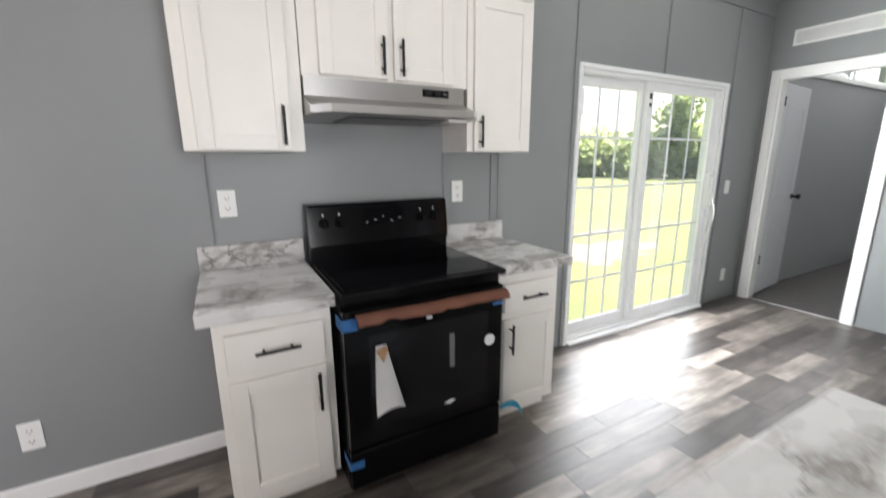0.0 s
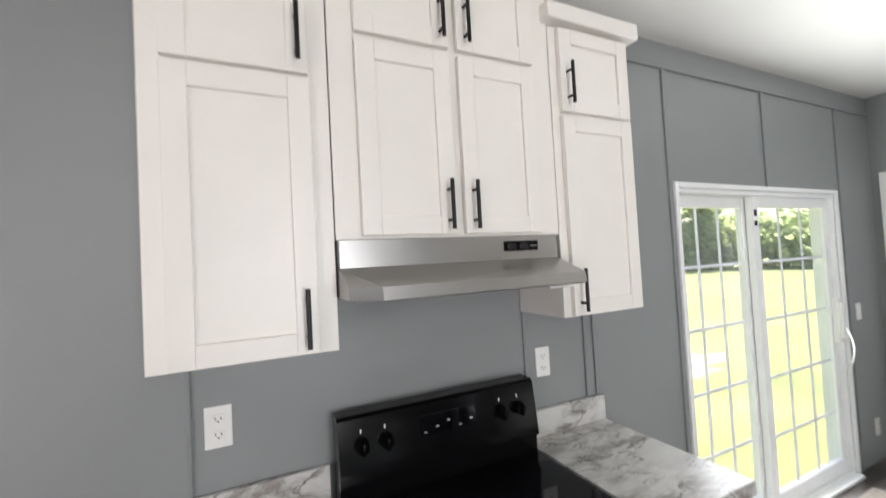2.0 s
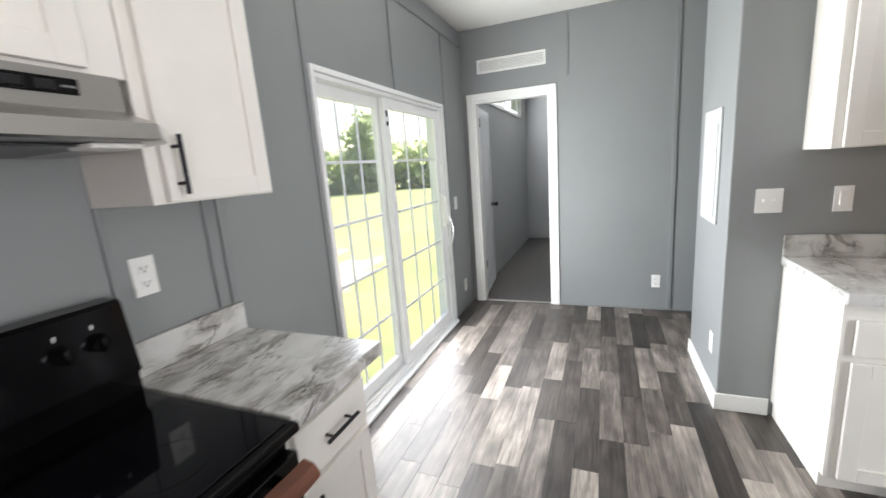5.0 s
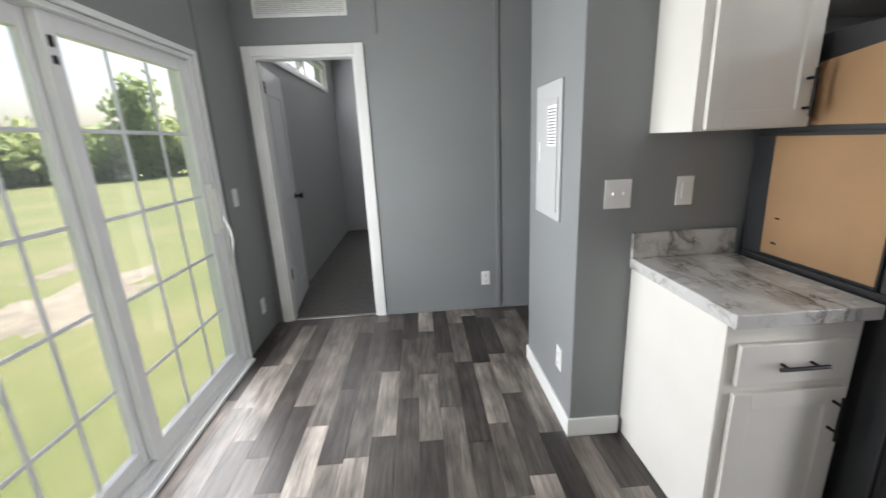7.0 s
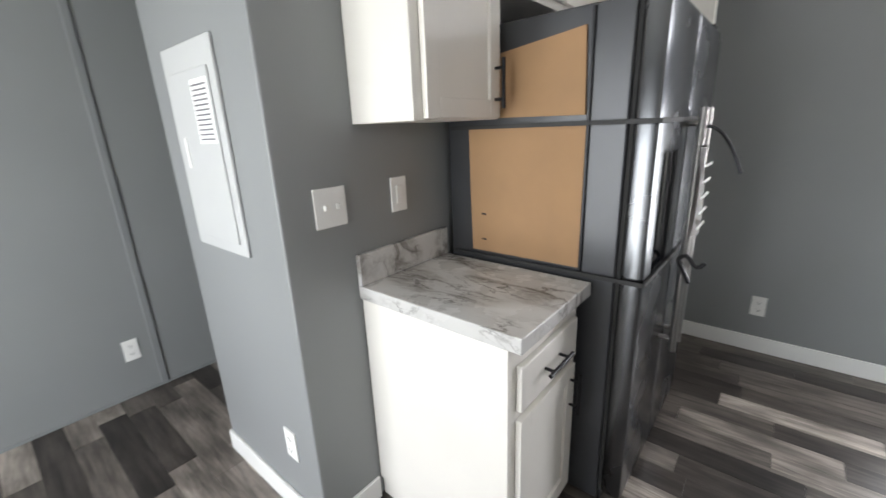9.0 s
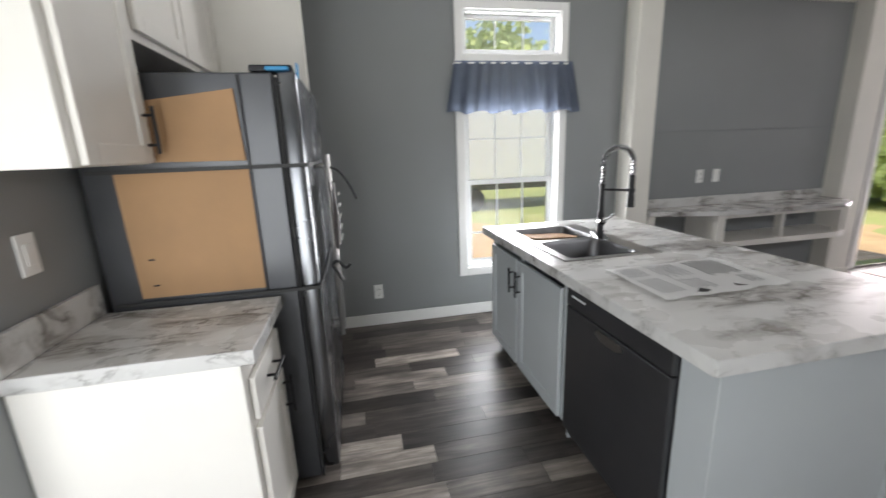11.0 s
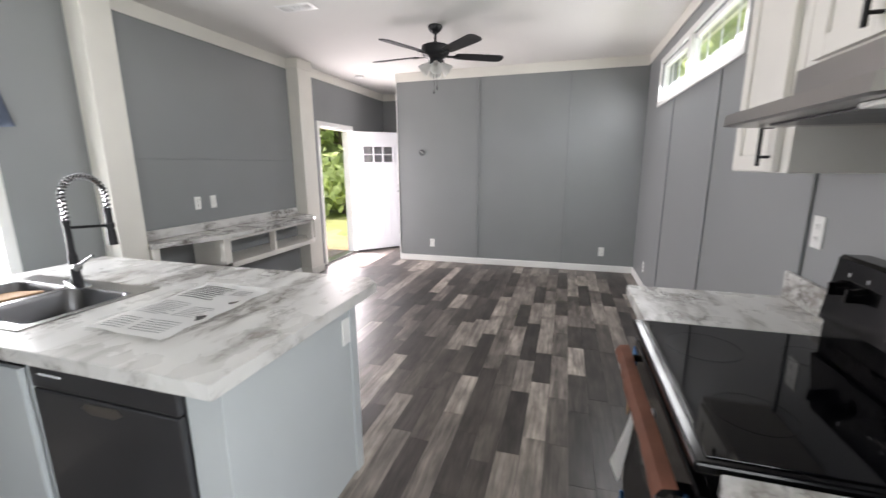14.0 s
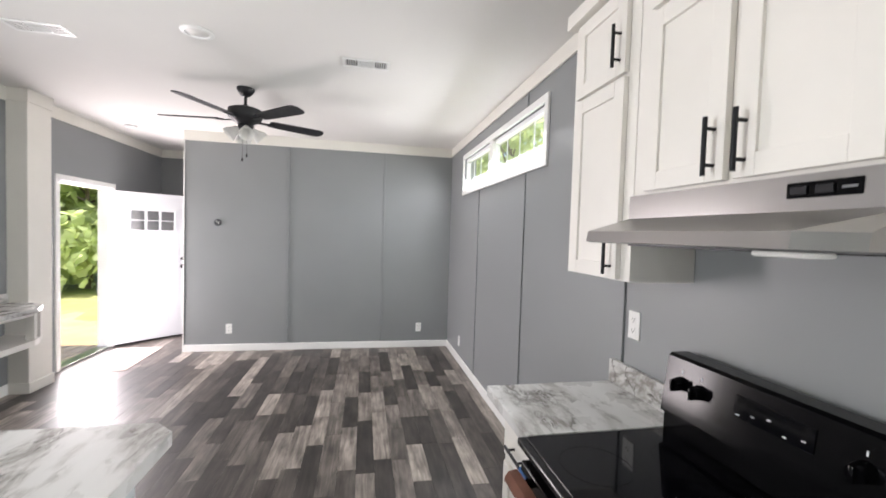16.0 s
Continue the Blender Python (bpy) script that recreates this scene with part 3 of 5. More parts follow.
# kitchen window with its transom, and the high windows
kw = thing("window_1", Matrix(), "tall white double-hung window with a transom over it", "window", kind="structure")
bm = casing(bmesh.new(), KW[0], KW[1], KW[2], KW[3], 0.07, YW, 0.02, "y")
part("window_frame", bm, TRIM, kw)
part("transom_frame", casing(bmesh.new(), KT[0], KT[1], KT[2] - 0.001, KT[3], 0.065, YW, 0.022, "y"), TRIM, kw)
for h in (KW, KT):
    bm = bmesh.new()
    box(bm, (h[0], YW - 0.14, h[2]), (h[0] + 0.02, YW, h[3]))
    box(bm, (h[1] - 0.02, YW - 0.14, h[2]), (h[1], YW, h[3]))
    box(bm, (h[0] + 0.02, YW - 0.14, h[3] - 0.02), (h[1] - 0.02, YW, h[3]))
    box(bm, (h[0] + 0.02, YW - 0.14, h[2]), (h[1] - 0.02, YW, h[2] + 0.02))
    part("window_lining", bm, VINYL, kw)
for z0, z1, y in ((0.46, 1.20, YW - 0.07), (1.16, 2.06, YW - 0.11)):
    s = sash(kw, "sash", 0.28, 1.07, z0, z1, y, y + 0.035, 0.04)
    pane(s, (0.32, y + 0.014, z0 + 0.04), (1.03, y + 0.018, z1 - 0.04))
    third = (1.03 - 0.32) / 3
    zs = [z0 + 0.28, ] if z0 < 1 else [z0 + 0.38, ]
    for g in bar_grid(0.32, 1.03, z0 + 0.04, z1 - 0.04, [0.32 + third, 0.32 + 2 * third], zs, y + 0.019, y + 0.027, 0.014):
        part("grille_bar", g, MUNTIN, s)
s = sash(kw, "transom_sash", 0.28, 1.07, 2.21, 2.49, YW - 0.1, YW - 0.065, 0.03)
pane(s, (0.31, YW - 0.085, 2.24), (1.04, YW - 0.081, 2.46))
for g in bar_grid(0.31, 1.04, 2.24, 2.46, [0.31 + 0.73 / 3, 0.31 + 1.46 / 3], [], YW - 0.08, YW - 0.072, 0.012):
    part("grille_bar", g, MUNTIN, s)


def high_window(name, hole, label):
    w = thing(name, Matrix(), label, "window", kind="structure")
    part("window_frame", casing(bmesh.new(), *hole, 0.055, YS, -0.02, "y"), TRIM, w)
    mid = (hole[0] + hole[1]) / 2 - 0.05
    part("mullion", B((mid - 0.045, YS - 0.018, hole[2] + 0.001), (mid + 0.045, YS + 0.010, hole[3] - 0.001), 0.003), TRIM, w)
    for a, b in ((hole[0], mid), (mid, hole[1])):
        s = sash(w, "sash", a + 0.004, b - 0.004, hole[2] + 0.004, hole[3] - 0.004, YS + 0.012, YS + 0.06, 0.04)
        pane(s, (a + 0.04, YS + 0.034, hole[2] + 0.04), (b - 0.04, YS + 0.038, hole[3] - 0.04))
        cols = [a + (b - a) * k / 4 for k in (1, 2, 3)]
        for g in bar_grid(a + 0.035, b - 0.035, hole[2] + 0.035, hole[3] - 0.035, cols, [], YS + 0.040, YS + 0.048, 0.012):
            part("grille_bar", g, MUNTIN, s)
    return w


high_window("window_2", CLER, "long white-framed high window over the living room")
high_window("window_3", BEDCLER, "long white-framed high window in the bedroom")

# bedroom doorway
bd = thing("door_2", Matrix(), "white bedroom door standing open against the carpeted room", "door", kind="structure")
part("door_casing", casing(bmesh.new(), BD[0], BD[1], 0.0, BD[3], 0.07, XB, -0.018, "x", sill=False), TRIM, bd)
bm = bmesh.new()
box(bm, (XB, BD[0], 0), (XB + 0.1, BD[0] + 0.02, BD[3]))
box(bm, (XB, BD[1] - 0.02, 0), (XB + 0.1, BD[1], BD[3]))
box(bm, (XB, BD[0] + 0.02, BD[3] - 0.02), (XB + 0.1, BD[1] - 0.02, BD[3]))
part("door_jamb", bm, TRIM, bd)
part("threshold", B((XB - 0.005, BD[0] + 0.02, 0.004), (XB + 0.03, BD[1] - 0.02, 0.012), 0.002), STAINLESS, bd, "bright metal threshold strip")
leaf_m = pose(XB + 0.11, 1.93, 0, 0, 0, 6)
leaf = part("leaf", B((0, 0, 0.02), (0.72, 0.035, 2.09), 0.003), DOORPAINT, bd, "white panelled door leaf")
leaf.matrix_local = leaf_m
for z0, z1 in ((0.2, 0.85), (1.0, 1.9)):
    bm = bmesh.new()
    for a, b, c, d in ((0.12, 0.60, z0, z0 + 0.02), (0.12, 0.60, z1 - 0.02, z1), (0.12, 0.14, z0 + 0.02, z1 - 0.02), (0.58, 0.60, z0 + 0.02, z1 - 0.02)):
        box(bm, (a, -0.005, c), (b, 0.0, d), 0.002)
    part("moulding", bm, DOORPAINT, leaf)
bm = tube(bmesh.new(), (0.66, -0.055, 1.0), (0.66, 0, 1.0), 0.012)
tube(bm, (0.66, -0.008, 1.0), (0.66, 0, 1.0), 0.03)
tube(bm, (0.66, -0.075, 1.0), (0.66, -0.045, 1.0), 0.026)
part("door_knob", bm, BLACKMETAL, leaf, "black round knob", smooth=True)
for z in (0.35, 1.88):
    bm = bmesh.new()
    for k in range(3):
        tube(bm, (0, -0.008, z + 0.03 * k), (0, -0.008, z + 0.03 * k + 0.024), 0.009)
    box(bm, (0, -0.003, z), (0.03, 0.0, z + 0.085))
    part("hinge", bm, BLACKMETAL, leaf, smooth=True)

# front door, swung into the passage
fd = thing("door_3", Matrix(), "white front door with six small panes, standing open", "door", kind="structure")
part("door_casing", casing(bmesh.new(), FD[0], FD[1], 0.0, FD[3], 0.06, YW, 0.02, "y", sill=False), TRIM, fd)
bm = bmesh.new()
box(bm, (FD[0], YW - 0.14, 0), (FD[0] + 0.025, YW, FD[3]))
box(bm, (FD[1] - 0.025, YW - 0.14, 0), (FD[1], YW, FD[3]))
box(bm, (FD[0] + 0.025, YW - 0.14, FD[3] - 0.025), (FD[1] - 0.025, YW, FD[3]))
part("door_jamb", bm, TRIM, fd)
part("threshold", B((FD[0] + 0.025, YW - 0.14, 0.0), (FD[1] - 0.025, YW, 0.02), 0.004), STAINLESS, fd, "metal threshold")
bm = bmesh.new()
L, Z1 = 0.86, 2.03
box(bm, (0, 0, 0.03), (L, 0.042, 1.52), 0.003)
box(bm, (0, 0, 1.80), (L, 0.042, Z1), 0.003)
box(bm, (0, 0, 1.52), (0.16, 0.042, 1.80))
box(bm, (L - 0.16, 0, 1.52), (L, 0.042, 1.80))
leaf = part("leaf", bm, DOORPAINT, fd, "white steel door leaf")
leaf.matrix_local = pose(FD[0] + 0.02, YW + 0.05, 0, 0, 0, 134)
bm = bmesh.new()
for a, b, c, d in ((0.15, 0.71, 1.505, 1.53), (0.15, 0.71, 1.79, 1.815), (0.15, 0.17, 1.53, 1.79), (0.69, 0.71, 1.53, 1.79), (0.34, 0.354, 1.53, 1.79), (0.506, 0.52, 1.53, 1.79)):
    box(bm, (a, -0.008, c), (b, 0.05, d), 0.002)
for a, b in ((0.17, 0.34), (0.354, 0.506), (0.52, 0.69)):
    box(bm, (a, -0.008, 1.653), (b, 0.05, 1.667), 0.002)
part("lite_frame", bm, DOORPAINT, leaf)
for k in range(3):
    for z in (1.53, 1.667):
        p = part("pane", B((0.171 + 0.176 * k, 0.02, z), (0.171 + 0.176 * k + 0.166, 0.024, z + 0.122)), GLASS, leaf)
        p.visible_shadow = False
for k in range(5):
    part("groove_board", B((0.13 + 0.122 * k, -0.004, 0.25), (0.13 + 0.122 * k + 0.116, -0.001, 1.42), 0.002), DOORPAINT, leaf)
for z, r in ((1.02, 0.026), (1.13, 0.022)):
    bm = tube(bmesh.new(), (0.79, -0.058, z), (0.79, 0.0, z), r * 0.5)
    tube(bm, (0.79, -0.063, z), (0.79, -0.038, z), r)
    tube(bm, (0.79, -0.008, z), (0.79, 0.0, z), r * 1.15)
    tube(bm, (0.79, 0.042, z), (0.79, 0.09, z), r)
    part("door_knob", bm, BLACKMETAL, leaf, smooth=True)
part("door_sweep", B((0.01, 0.005, 0.008), (L - 0.01, 0.037, 0.03)), RUBBER, leaf, "black rubber door sweep")

# ---- kitchen things ----


def pull(parent, x, z, length, upright=True, y=0.0):
    """A black bar pull on two posts, standing off the face at y."""
    bm = bmesh.new()
    h = length / 2
    if upright:
        tube(bm, (x, y - 0.032, z - h), (x, y - 0.032, z + h), 0.0065, seg=12)
        for s in (-1, 1):
            tube(bm, (x, y - 0.032, z + s * h * 0.62), (x, y, z + s * h * 0.62), 0.005, seg=10)
    else:
        tube(bm, (x - h, y - 0.032, z), (x + h, y - 0.032, z), 0.0065, seg=12)
        for s in (-1, 1):
            tube(bm, (x + s * h * 0.62, y - 0.032, z), (x + s * h * 0.62, y, z), 0.005, seg=10)
    return part("handle", bm, BLACKMETAL, parent, "black bar pull", smooth=True)


def shaker(parent, name, x0, x1, z0, z1, y, mat, rail=0.057, t=0.02):
    """A shaker front: a sunk panel with two stiles and two rails; its face is at y - t."""
    door = part(name, B((x0 + rail - 0.004, y - t + 0.010, z0 + rail - 0.004), (x1 - rail + 0.004, y - 0.001, z1 - rail + 0.004)), mat, parent)
    part("stile", B((x0, y - t, z0), (x0 + rail, y, z1), 0.002), mat, door)
    part("stile", B((x1 - rail, y - t, z0), (x1, y, z1), 0.002), mat, door)
    part("rail", B((x0 + rail, y - t, z1 - rail), (x1 - rail, y, z1), 0.002), mat, door)
    part("rail", B((x0 + rail, y - t, z0), (x1 - rail, y, z0 + rail), 0.002), mat, door)
    return door


def slab(parent, name, x0, x1, z0, z1, y, mat):
    bm = B((x0, y - 0.02, z0), (x1, y, z1), 0.004)
    return part(name, bm, mat, parent)


# wall cabinets over the range; their local frame has the room's own axes, with the front towards -y
def upper(x0, x1, z0, z1, fronts, label, crown, depth=0.27, at=None, mat=CAB):
    ob = thing("wall_cabinet", at or pose(x0, YS, z0), label, "wall cabinet", "wall cabinets")
    w, h = x1 - x0, z1 - z0
    bm = B((0, -depth, 0), (w, -0.002, h), 0.002)
    part("body", bm, mat, ob)
    f = -depth - 0.002
    for a, b, c, d, side, hz in fronts:
        door = shaker(ob, "door", a - x0, b - x0, c - z0, d - z0, f, mat)
        pull(door, (b - x0 - 0.03) if side > 0 else (a - x0 + 0.03), hz - z0, 0.155, True, f - 0.02)
    if crown:
        lo, hi, a, b = crown
        part("crown", B((a - x0, f - 0.045, lo - z0), (b - x0, -0.004, hi - z0), 0.004), mat, ob, "white crown board")
    return ob


upper(-0.12, 0.323, 1.45, 2.535, [(-0.072, 0.27, 1.455, 2.195, 1, 1.55), (-0.072, 0.27, 2.21, 2.525, 1, 2.31)],
      "tall white shaker wall cabinet with two black-handled doors", (2.537, 2.60, -0.132, 0.333))
upper(0.327, 1.128, 1.755, 2.70, [(0.40, 0.705, 1.765, 2.34, 1, 1.855), (0.735, 1.04, 1.765, 2.34, -1, 1.855), (0.40, 0.705, 2.36, 2.685, 1, 2.455), (0.735, 1.04, 2.36, 2.685, -1, 2.455)],
      "white shaker wall cabinet with four doors over the range hood", (2.702, 2.785, 0.327, 1.14))
upper(1.132, 1.545, 1.45, 2.535, [(1.165, 1.52, 1.455, 2.195, -1, 1.55), (1.165, 1.52, 2.21, 2.525, -1, 2.31)],
      "white shaker wall cabinet with two doors beside the hood", (2.537, 2.60, 1.10, 1.565))

# range hood
hood = thing("range_hood", pose(0.327, YS, 1.59), "stainless under-cabinet range hood above the black range", "range hood")
W = 0.775
bm = bmesh.new()
rings = []
for z, back, side, front in ((0.163, 0.0, 0.284, 0.288), (0.085, 0.0, 0.286, 0.290), (0.036, 0.0, 0.405, 0.480), (0.004, 0.0, 0.41, 0.486), (0.0, 0.012, 0.40, 0.474)):
    c = 0.004 if side < 0.3 else 0.065
    e = back
    rings.append([bm.verts.new(p) for p in ((e, -0.002, z), (e, -side, z), (c + e, -front, z), (W - c - e, -front, z), (W - e, -side, z), (W - e, -0.002, z))])
for a, b in zip(rings, rings[1:]):
    for k in range(6):
        bm.faces.new((a[k], a[(k + 1) % 6], b[(k + 1) % 6], b[k]))
bm.faces.new(rings[0]), bm.faces.new(rings[-1])
part("shell", bm, STAINLESS, hood)
part("filter", B((0.16, -0.40, -0.006), (0.64, -0.10, -0.0005), 0.002), DARKSTEEL, hood, "dark mesh filter")
bm = B((0.60, -0.44, -0.012), (0.70, -0.36, -0.0005), 0.005)
part("light_lens", bm, FROST, hood, "ribbed plastic light lens")
part("switch_plate", B((0.545, -0.2925, 0.112), (0.685, -0.2865, 0.146), 0.002), BLACKENAMEL, hood, "black switch strip")
for k in range(2):
    part("switch", B((0.555 + 0.05 * k, -0.298, 0.118), (0.59 + 0.05 * k, -0.2926, 0.138), 0.003), BLACKMETAL, hood)
part("rating_mark", B((0.652, -0.2936, 0.126), (0.678, -0.2927, 0.131)), INK, hood)


def base_cabinet(m, w, h, depth, label, drawer, door, mat=CAB, hinge=1, toe=True, group="base cabinets"):
    """drawer and door: (x0, x1, z0, z1)."""
    ob = thing("base_cabinet", m, label, "base cabinet", group)
    bm = B((0, -depth, 0.09), (w, -0.004, h), 0.002)
    box(bm, (0.012, -depth + 0.06, 0), (w - 0.012, -0.004, 0.09))
    part("body", bm, mat, ob)
    f = -depth - 0.001
    d = slab(ob, "drawer_front", *drawer, f, mat)
    pull(d, (drawer[0] + drawer[1]) / 2, (drawer[2] + drawer[3]) / 2, 0.16, False, f - 0.02)
    d = shaker(ob, "door", *door, f, mat, 0.06)
    pull(d, door[1] - 0.035 if hinge > 0 else door[0] + 0.035, door[3] - 0.10, 0.16, True, f - 0.02)
    return ob


base_cabinet(pose(-0.10, YS, 0), 0.418, 0.868, 0.55, "white base cabinet with a drawer and a door beside the range", (0.035, 0.385, 0.645, 0.80), (0.035, 0.385, 0.10, 0.61))
base_cabinet(pose(1.125, YS, 0), 0.415, 0.868, 0.55, "white base cabinet with drawer and door near the sliding door", (0.05, 0.395, 0.645, 0.80), (0.05, 0.395, 0.10, 0.61), hinge=-1)


def worktop(name, m, x0, x1, y0, y1, label, splash):
    """Laminate top with a thick front edge and an upstand along local y1."""
    ob = thing(name, m, label, "countertop")
    part("top", B((x0, y0, 0.87), (x1, y1, 0.918), 0.004), MARBLE, ob)
    part("backsplash", B((x0, y1 - 0.02, 0.919), (x1, y1, splash), 0.003), MARBLE, ob)
    return ob


worktop("countertop", Matrix(), -0.14, 0.322, 1.425, YS - 0.002, "marble-pattern laminate countertop beside the range", 1.03)
worktop("countertop", Matrix(), 1.112, 1.56, 1.425, YS - 0.002, "marble-pattern laminate countertop near the sliding door", 1.03)

# range, local frame at its back left foot
rg = thing("range", pose(0.333, 2.035, 0), "black freestanding electric range, partly unwrapped", "range")
RW = 0.765
bm = B((0.004, -0.60, 0.03), (RW - 0.004, -0.005, 0.895), 0.004)
for x in (0.03, RW - 0.06):
    for y in (-0.56, -0.08):
        box(bm, (x, y, 0), (x + 0.03, y + 0.03, 0.03))
part("body", bm, BLACKENAMEL, rg)
top = part("cooktop", B((0, -0.65, 0.897), (RW, -0.07, 0.922), 0.006), BLACKENAMEL, rg)
part("glass_top", B((0.02, -0.625, 0.9225), (RW - 0.02, -0.09, 0.926), 0.002), BLACKGLASS, top, "black ceramic glass surface")
prof = [(0.0, 0.897), (-0.085, 0.897), (-0.085, 0.985), (-0.10, 0.99), (-0.10, 1.0), (-0.075, 1.19), (-0.065, 1.2), (0.0, 1.2)]
back = part("backguard", prism(bmesh.new(), prof, 0.002, RW - 0.002, axis=0), BLACKENAMEL, rg)


def on_guard(x, z, out):
    """A point on the sloping control face."""
    return (x, -0.10 + (z - 1.0) * 0.1316 - out, z)


for x in (0.075, 0.155, 0.60, 0.68):
    a, b = on_guard(x, 1.11, 0.0), on_guard(x, 1.106, 0.03)
    bm = tube(bmesh.new(), a, b, 0.024, 0.020, 20)
    box(bm, (x - 0.005, b[1] - 0.012, b[2] - 0.02), (x + 0.005, b[1] + 0.006, b[2] + 0.02), 0.002)
    knob = part("knob", bm, BLACKENAMEL, back, "black burner knob", smooth=True)
    part("dial_mark", B((x - 0.002, on_guard(x, 1.15, 0.0012)[1], 1.143), (x + 0.002, on_guard(x, 1.15, 0.0)[1], 1.156)), MUNTIN, back)
q = on_guard(0.38, 1.12, 0)
tilt = Matrix.Translation(q) @ Matrix.Rotation(radians(7.5), 4, "X").inverted()
part("display", B((-0.10, -0.003, -0.03), (0.12, 0.0, 0.035), 0.002, m=tilt), BLACKGLASS, back, "dark clock display")
for i in range(5):
    part("button_mark", B((-0.09 + 0.045 * i, -0.0042, -0.022 + 0.012 * (i % 3)), (-0.079 + 0.045 * i, -0.0032, -0.019 + 0.012 * (i % 3)), m=tilt), MUNTIN, back)
for a, r in (((0.20, -0.48), 0.105), ((0.20, -0.20), 0.075), ((0.56, -0.48), 0.085), ((0.56, -0.20), 0.105)):
    part("burner_ring", lathe(bmesh.new(), [(r, 0), (r, 0.0003), (r - 0.002, 0.0003), (r - 0.002, 0)], 40, Matrix.Translation((a[0], a[1], 0.9262)), cap=False), BLACKENAMEL, top)
door = part("oven_door", B((0.006, -0.636, 0.235), (RW - 0.006, -0.602, 0.845), 0.006), BLACKENAMEL, rg)
part("oven_window", B((0.10, -0.6385, 0.32), (RW - 0.09, -0.6365, 0.73), 0.0008), OVENGLASS, door, "dark oven window under creased film")
bm = tube(bmesh.new(), (0.05, -0.685, 0.80), (RW - 0.05, -0.685, 0.80), 0.013)
for x in (0.07, RW - 0.07):
    box(bm, (x - 0.012, -0.69, 0.79), (x + 0.012, -0.634, 0.81), 0.004)
handle = part("door_handle", bm, BLACKENAMEL, door, smooth=True)
bm = bmesh.new()
n = 24
row = []
for k in range(n + 1):
    x = 0.045 + (RW - 0.065) * k / n
    wob = 0.002 * math.sin(k * 1.9) + 0.004 * math.sin(k * 0.45)
    cut = 0.022 if k in (4, 5, 13) else 0.0
    row.append([bm.verts.new((x, -0.664, 0.838 + wob * 0.4)), bm.verts.new((x, -0.694, 0.833 + wob * 0.6)), bm.verts.new((x, -0.706, 0.815)), bm.verts.new((x, -0.708 + 0.4 * wob, 0.803 + 0.5 * wob + cut * 0.4))])
for a, b in zip(row, row[1:]):
    for j in range(3):
        bm.faces.new((a[j], a[j + 1], b[j + 1], b[j]))
bmesh.ops.solidify(bm, geom=bm.faces[:], thickness=0.004)
part("packing_strip", bm, REDCARD, rg, "torn rust-brown cardboard strip over the oven handle")
part("drawer_front", B((0.006, -0.632, 0.045), (RW - 0.006, -0.602, 0.222), 0.006), BLACKENAMEL, rg)
for x0, x1, z0, z1 in ((0.0, 0.06, 0.765, 0.815), (0.70, RW - 0.006, 0.75, 0.80), (0.0, 0.06, 0.15, 0.185)):
    bm = B((x0, -0.6395, z0), (x1, -0.6365, z1), 0.001)
    if x0 < 0.1:
        box(bm, (x0 - 0.002, -0.6395, z0), (x0 + 0.002, -0.55, z1), 0.001)
    part("tape", bm, BLUETAPE, rg, "blue tape strip")
bm = bmesh.new()
rows = []
for k in range(11):
    f = k / 10
    z = 0.685 - 0.275 * f
    left, right = 0.128 - 0.022 * f, 0.172 + 0.058 * f
    out = 0.645 + 0.045 * f ** 1.6
    rows.append([bm.verts.new((left + (right - left) * j / 6, -(out + 0.020 * math.sin(math.pi * j / 6) * f), z + 0.03 * f * math.sin(math.pi * j / 6) - 0.012 * f * (6 - j) / 6)) for j in range(7)])
for a, b in zip(rows, rows[1:]):
    for j in range(6):
        bm.faces.new((a[j], a[j + 1], b[j + 1], b[j]))
bmesh.ops.solidify(bm, geom=bm.faces[:], thickness=0.0015)
sheet = part("film_sheet", bm, PAPER, rg, "white peeling paper flap", smooth=True)
part("film_fold", prism(bmesh.new(), [(0.122, 0.672), (0.160, 0.69), (0.172, 0.668), (0.15, 0.62)], -0.668, -0.665, axis=1), CARD, sheet, "folded tan corner")
part("sticker", B((0.47, -0.6405, 0.50), (0.495, -0.639, 0.66)), INK, door, "narrow grey label")
part("sticker", lathe(bmesh.new(), [(0.028, 0), (0.028, 0.0015)], 28, Matrix.Translation((0.685, -0.6392, 0.585)) @ Matrix.Rotation(radians(90), 4, "X")), MUNTIN, door, "round grey label")
bm = B((0.36, -0.6408, 0.752), (0.385, -0.6364, 0.785), 0.002)
part("badge", bm, MUNTIN, door, "small light badge")
prism_bm = prism(bmesh.new(), [(0.44, 0.325), (0.475, 0.338), (0.50, 0.333), (0.47, 0.318)], -0.6405, -0.639, axis=1)
part("badge", prism_bm, MUNTIN, door)
bm = bmesh.new()
pts = []
for k in range(13):
    t = k / 12
    pts.append((RW + 0.005 + 0.11 * t, -0.62 - 0.05 * math.sin(t * 2.2), 0.20 + 0.05 * math.sin(t * 3.0) - 0.06 * t * t))
for a, b in zip(pts, pts[1:]):
    vs = [bm.verts.new(p) for p in (a, b, (b[0], b[1], b[2] - 0.035 * (1.02 - abs(b[0] - RW - 0.05) * 6)), (a[0], a[1], a[2] - 0.035 * (1.02 - abs(a[0] - RW - 0.05) * 6)))]
    bm.faces.new(vs)
bmesh.ops.remove_doubles(bm, verts=bm.verts, dist=0.0005)
bmesh.ops.solidify(bm, geom=bm.faces[:], thickness=0.002)
part("film_tail", bm, TEALFILM, rg, "loose tail of teal protective film")

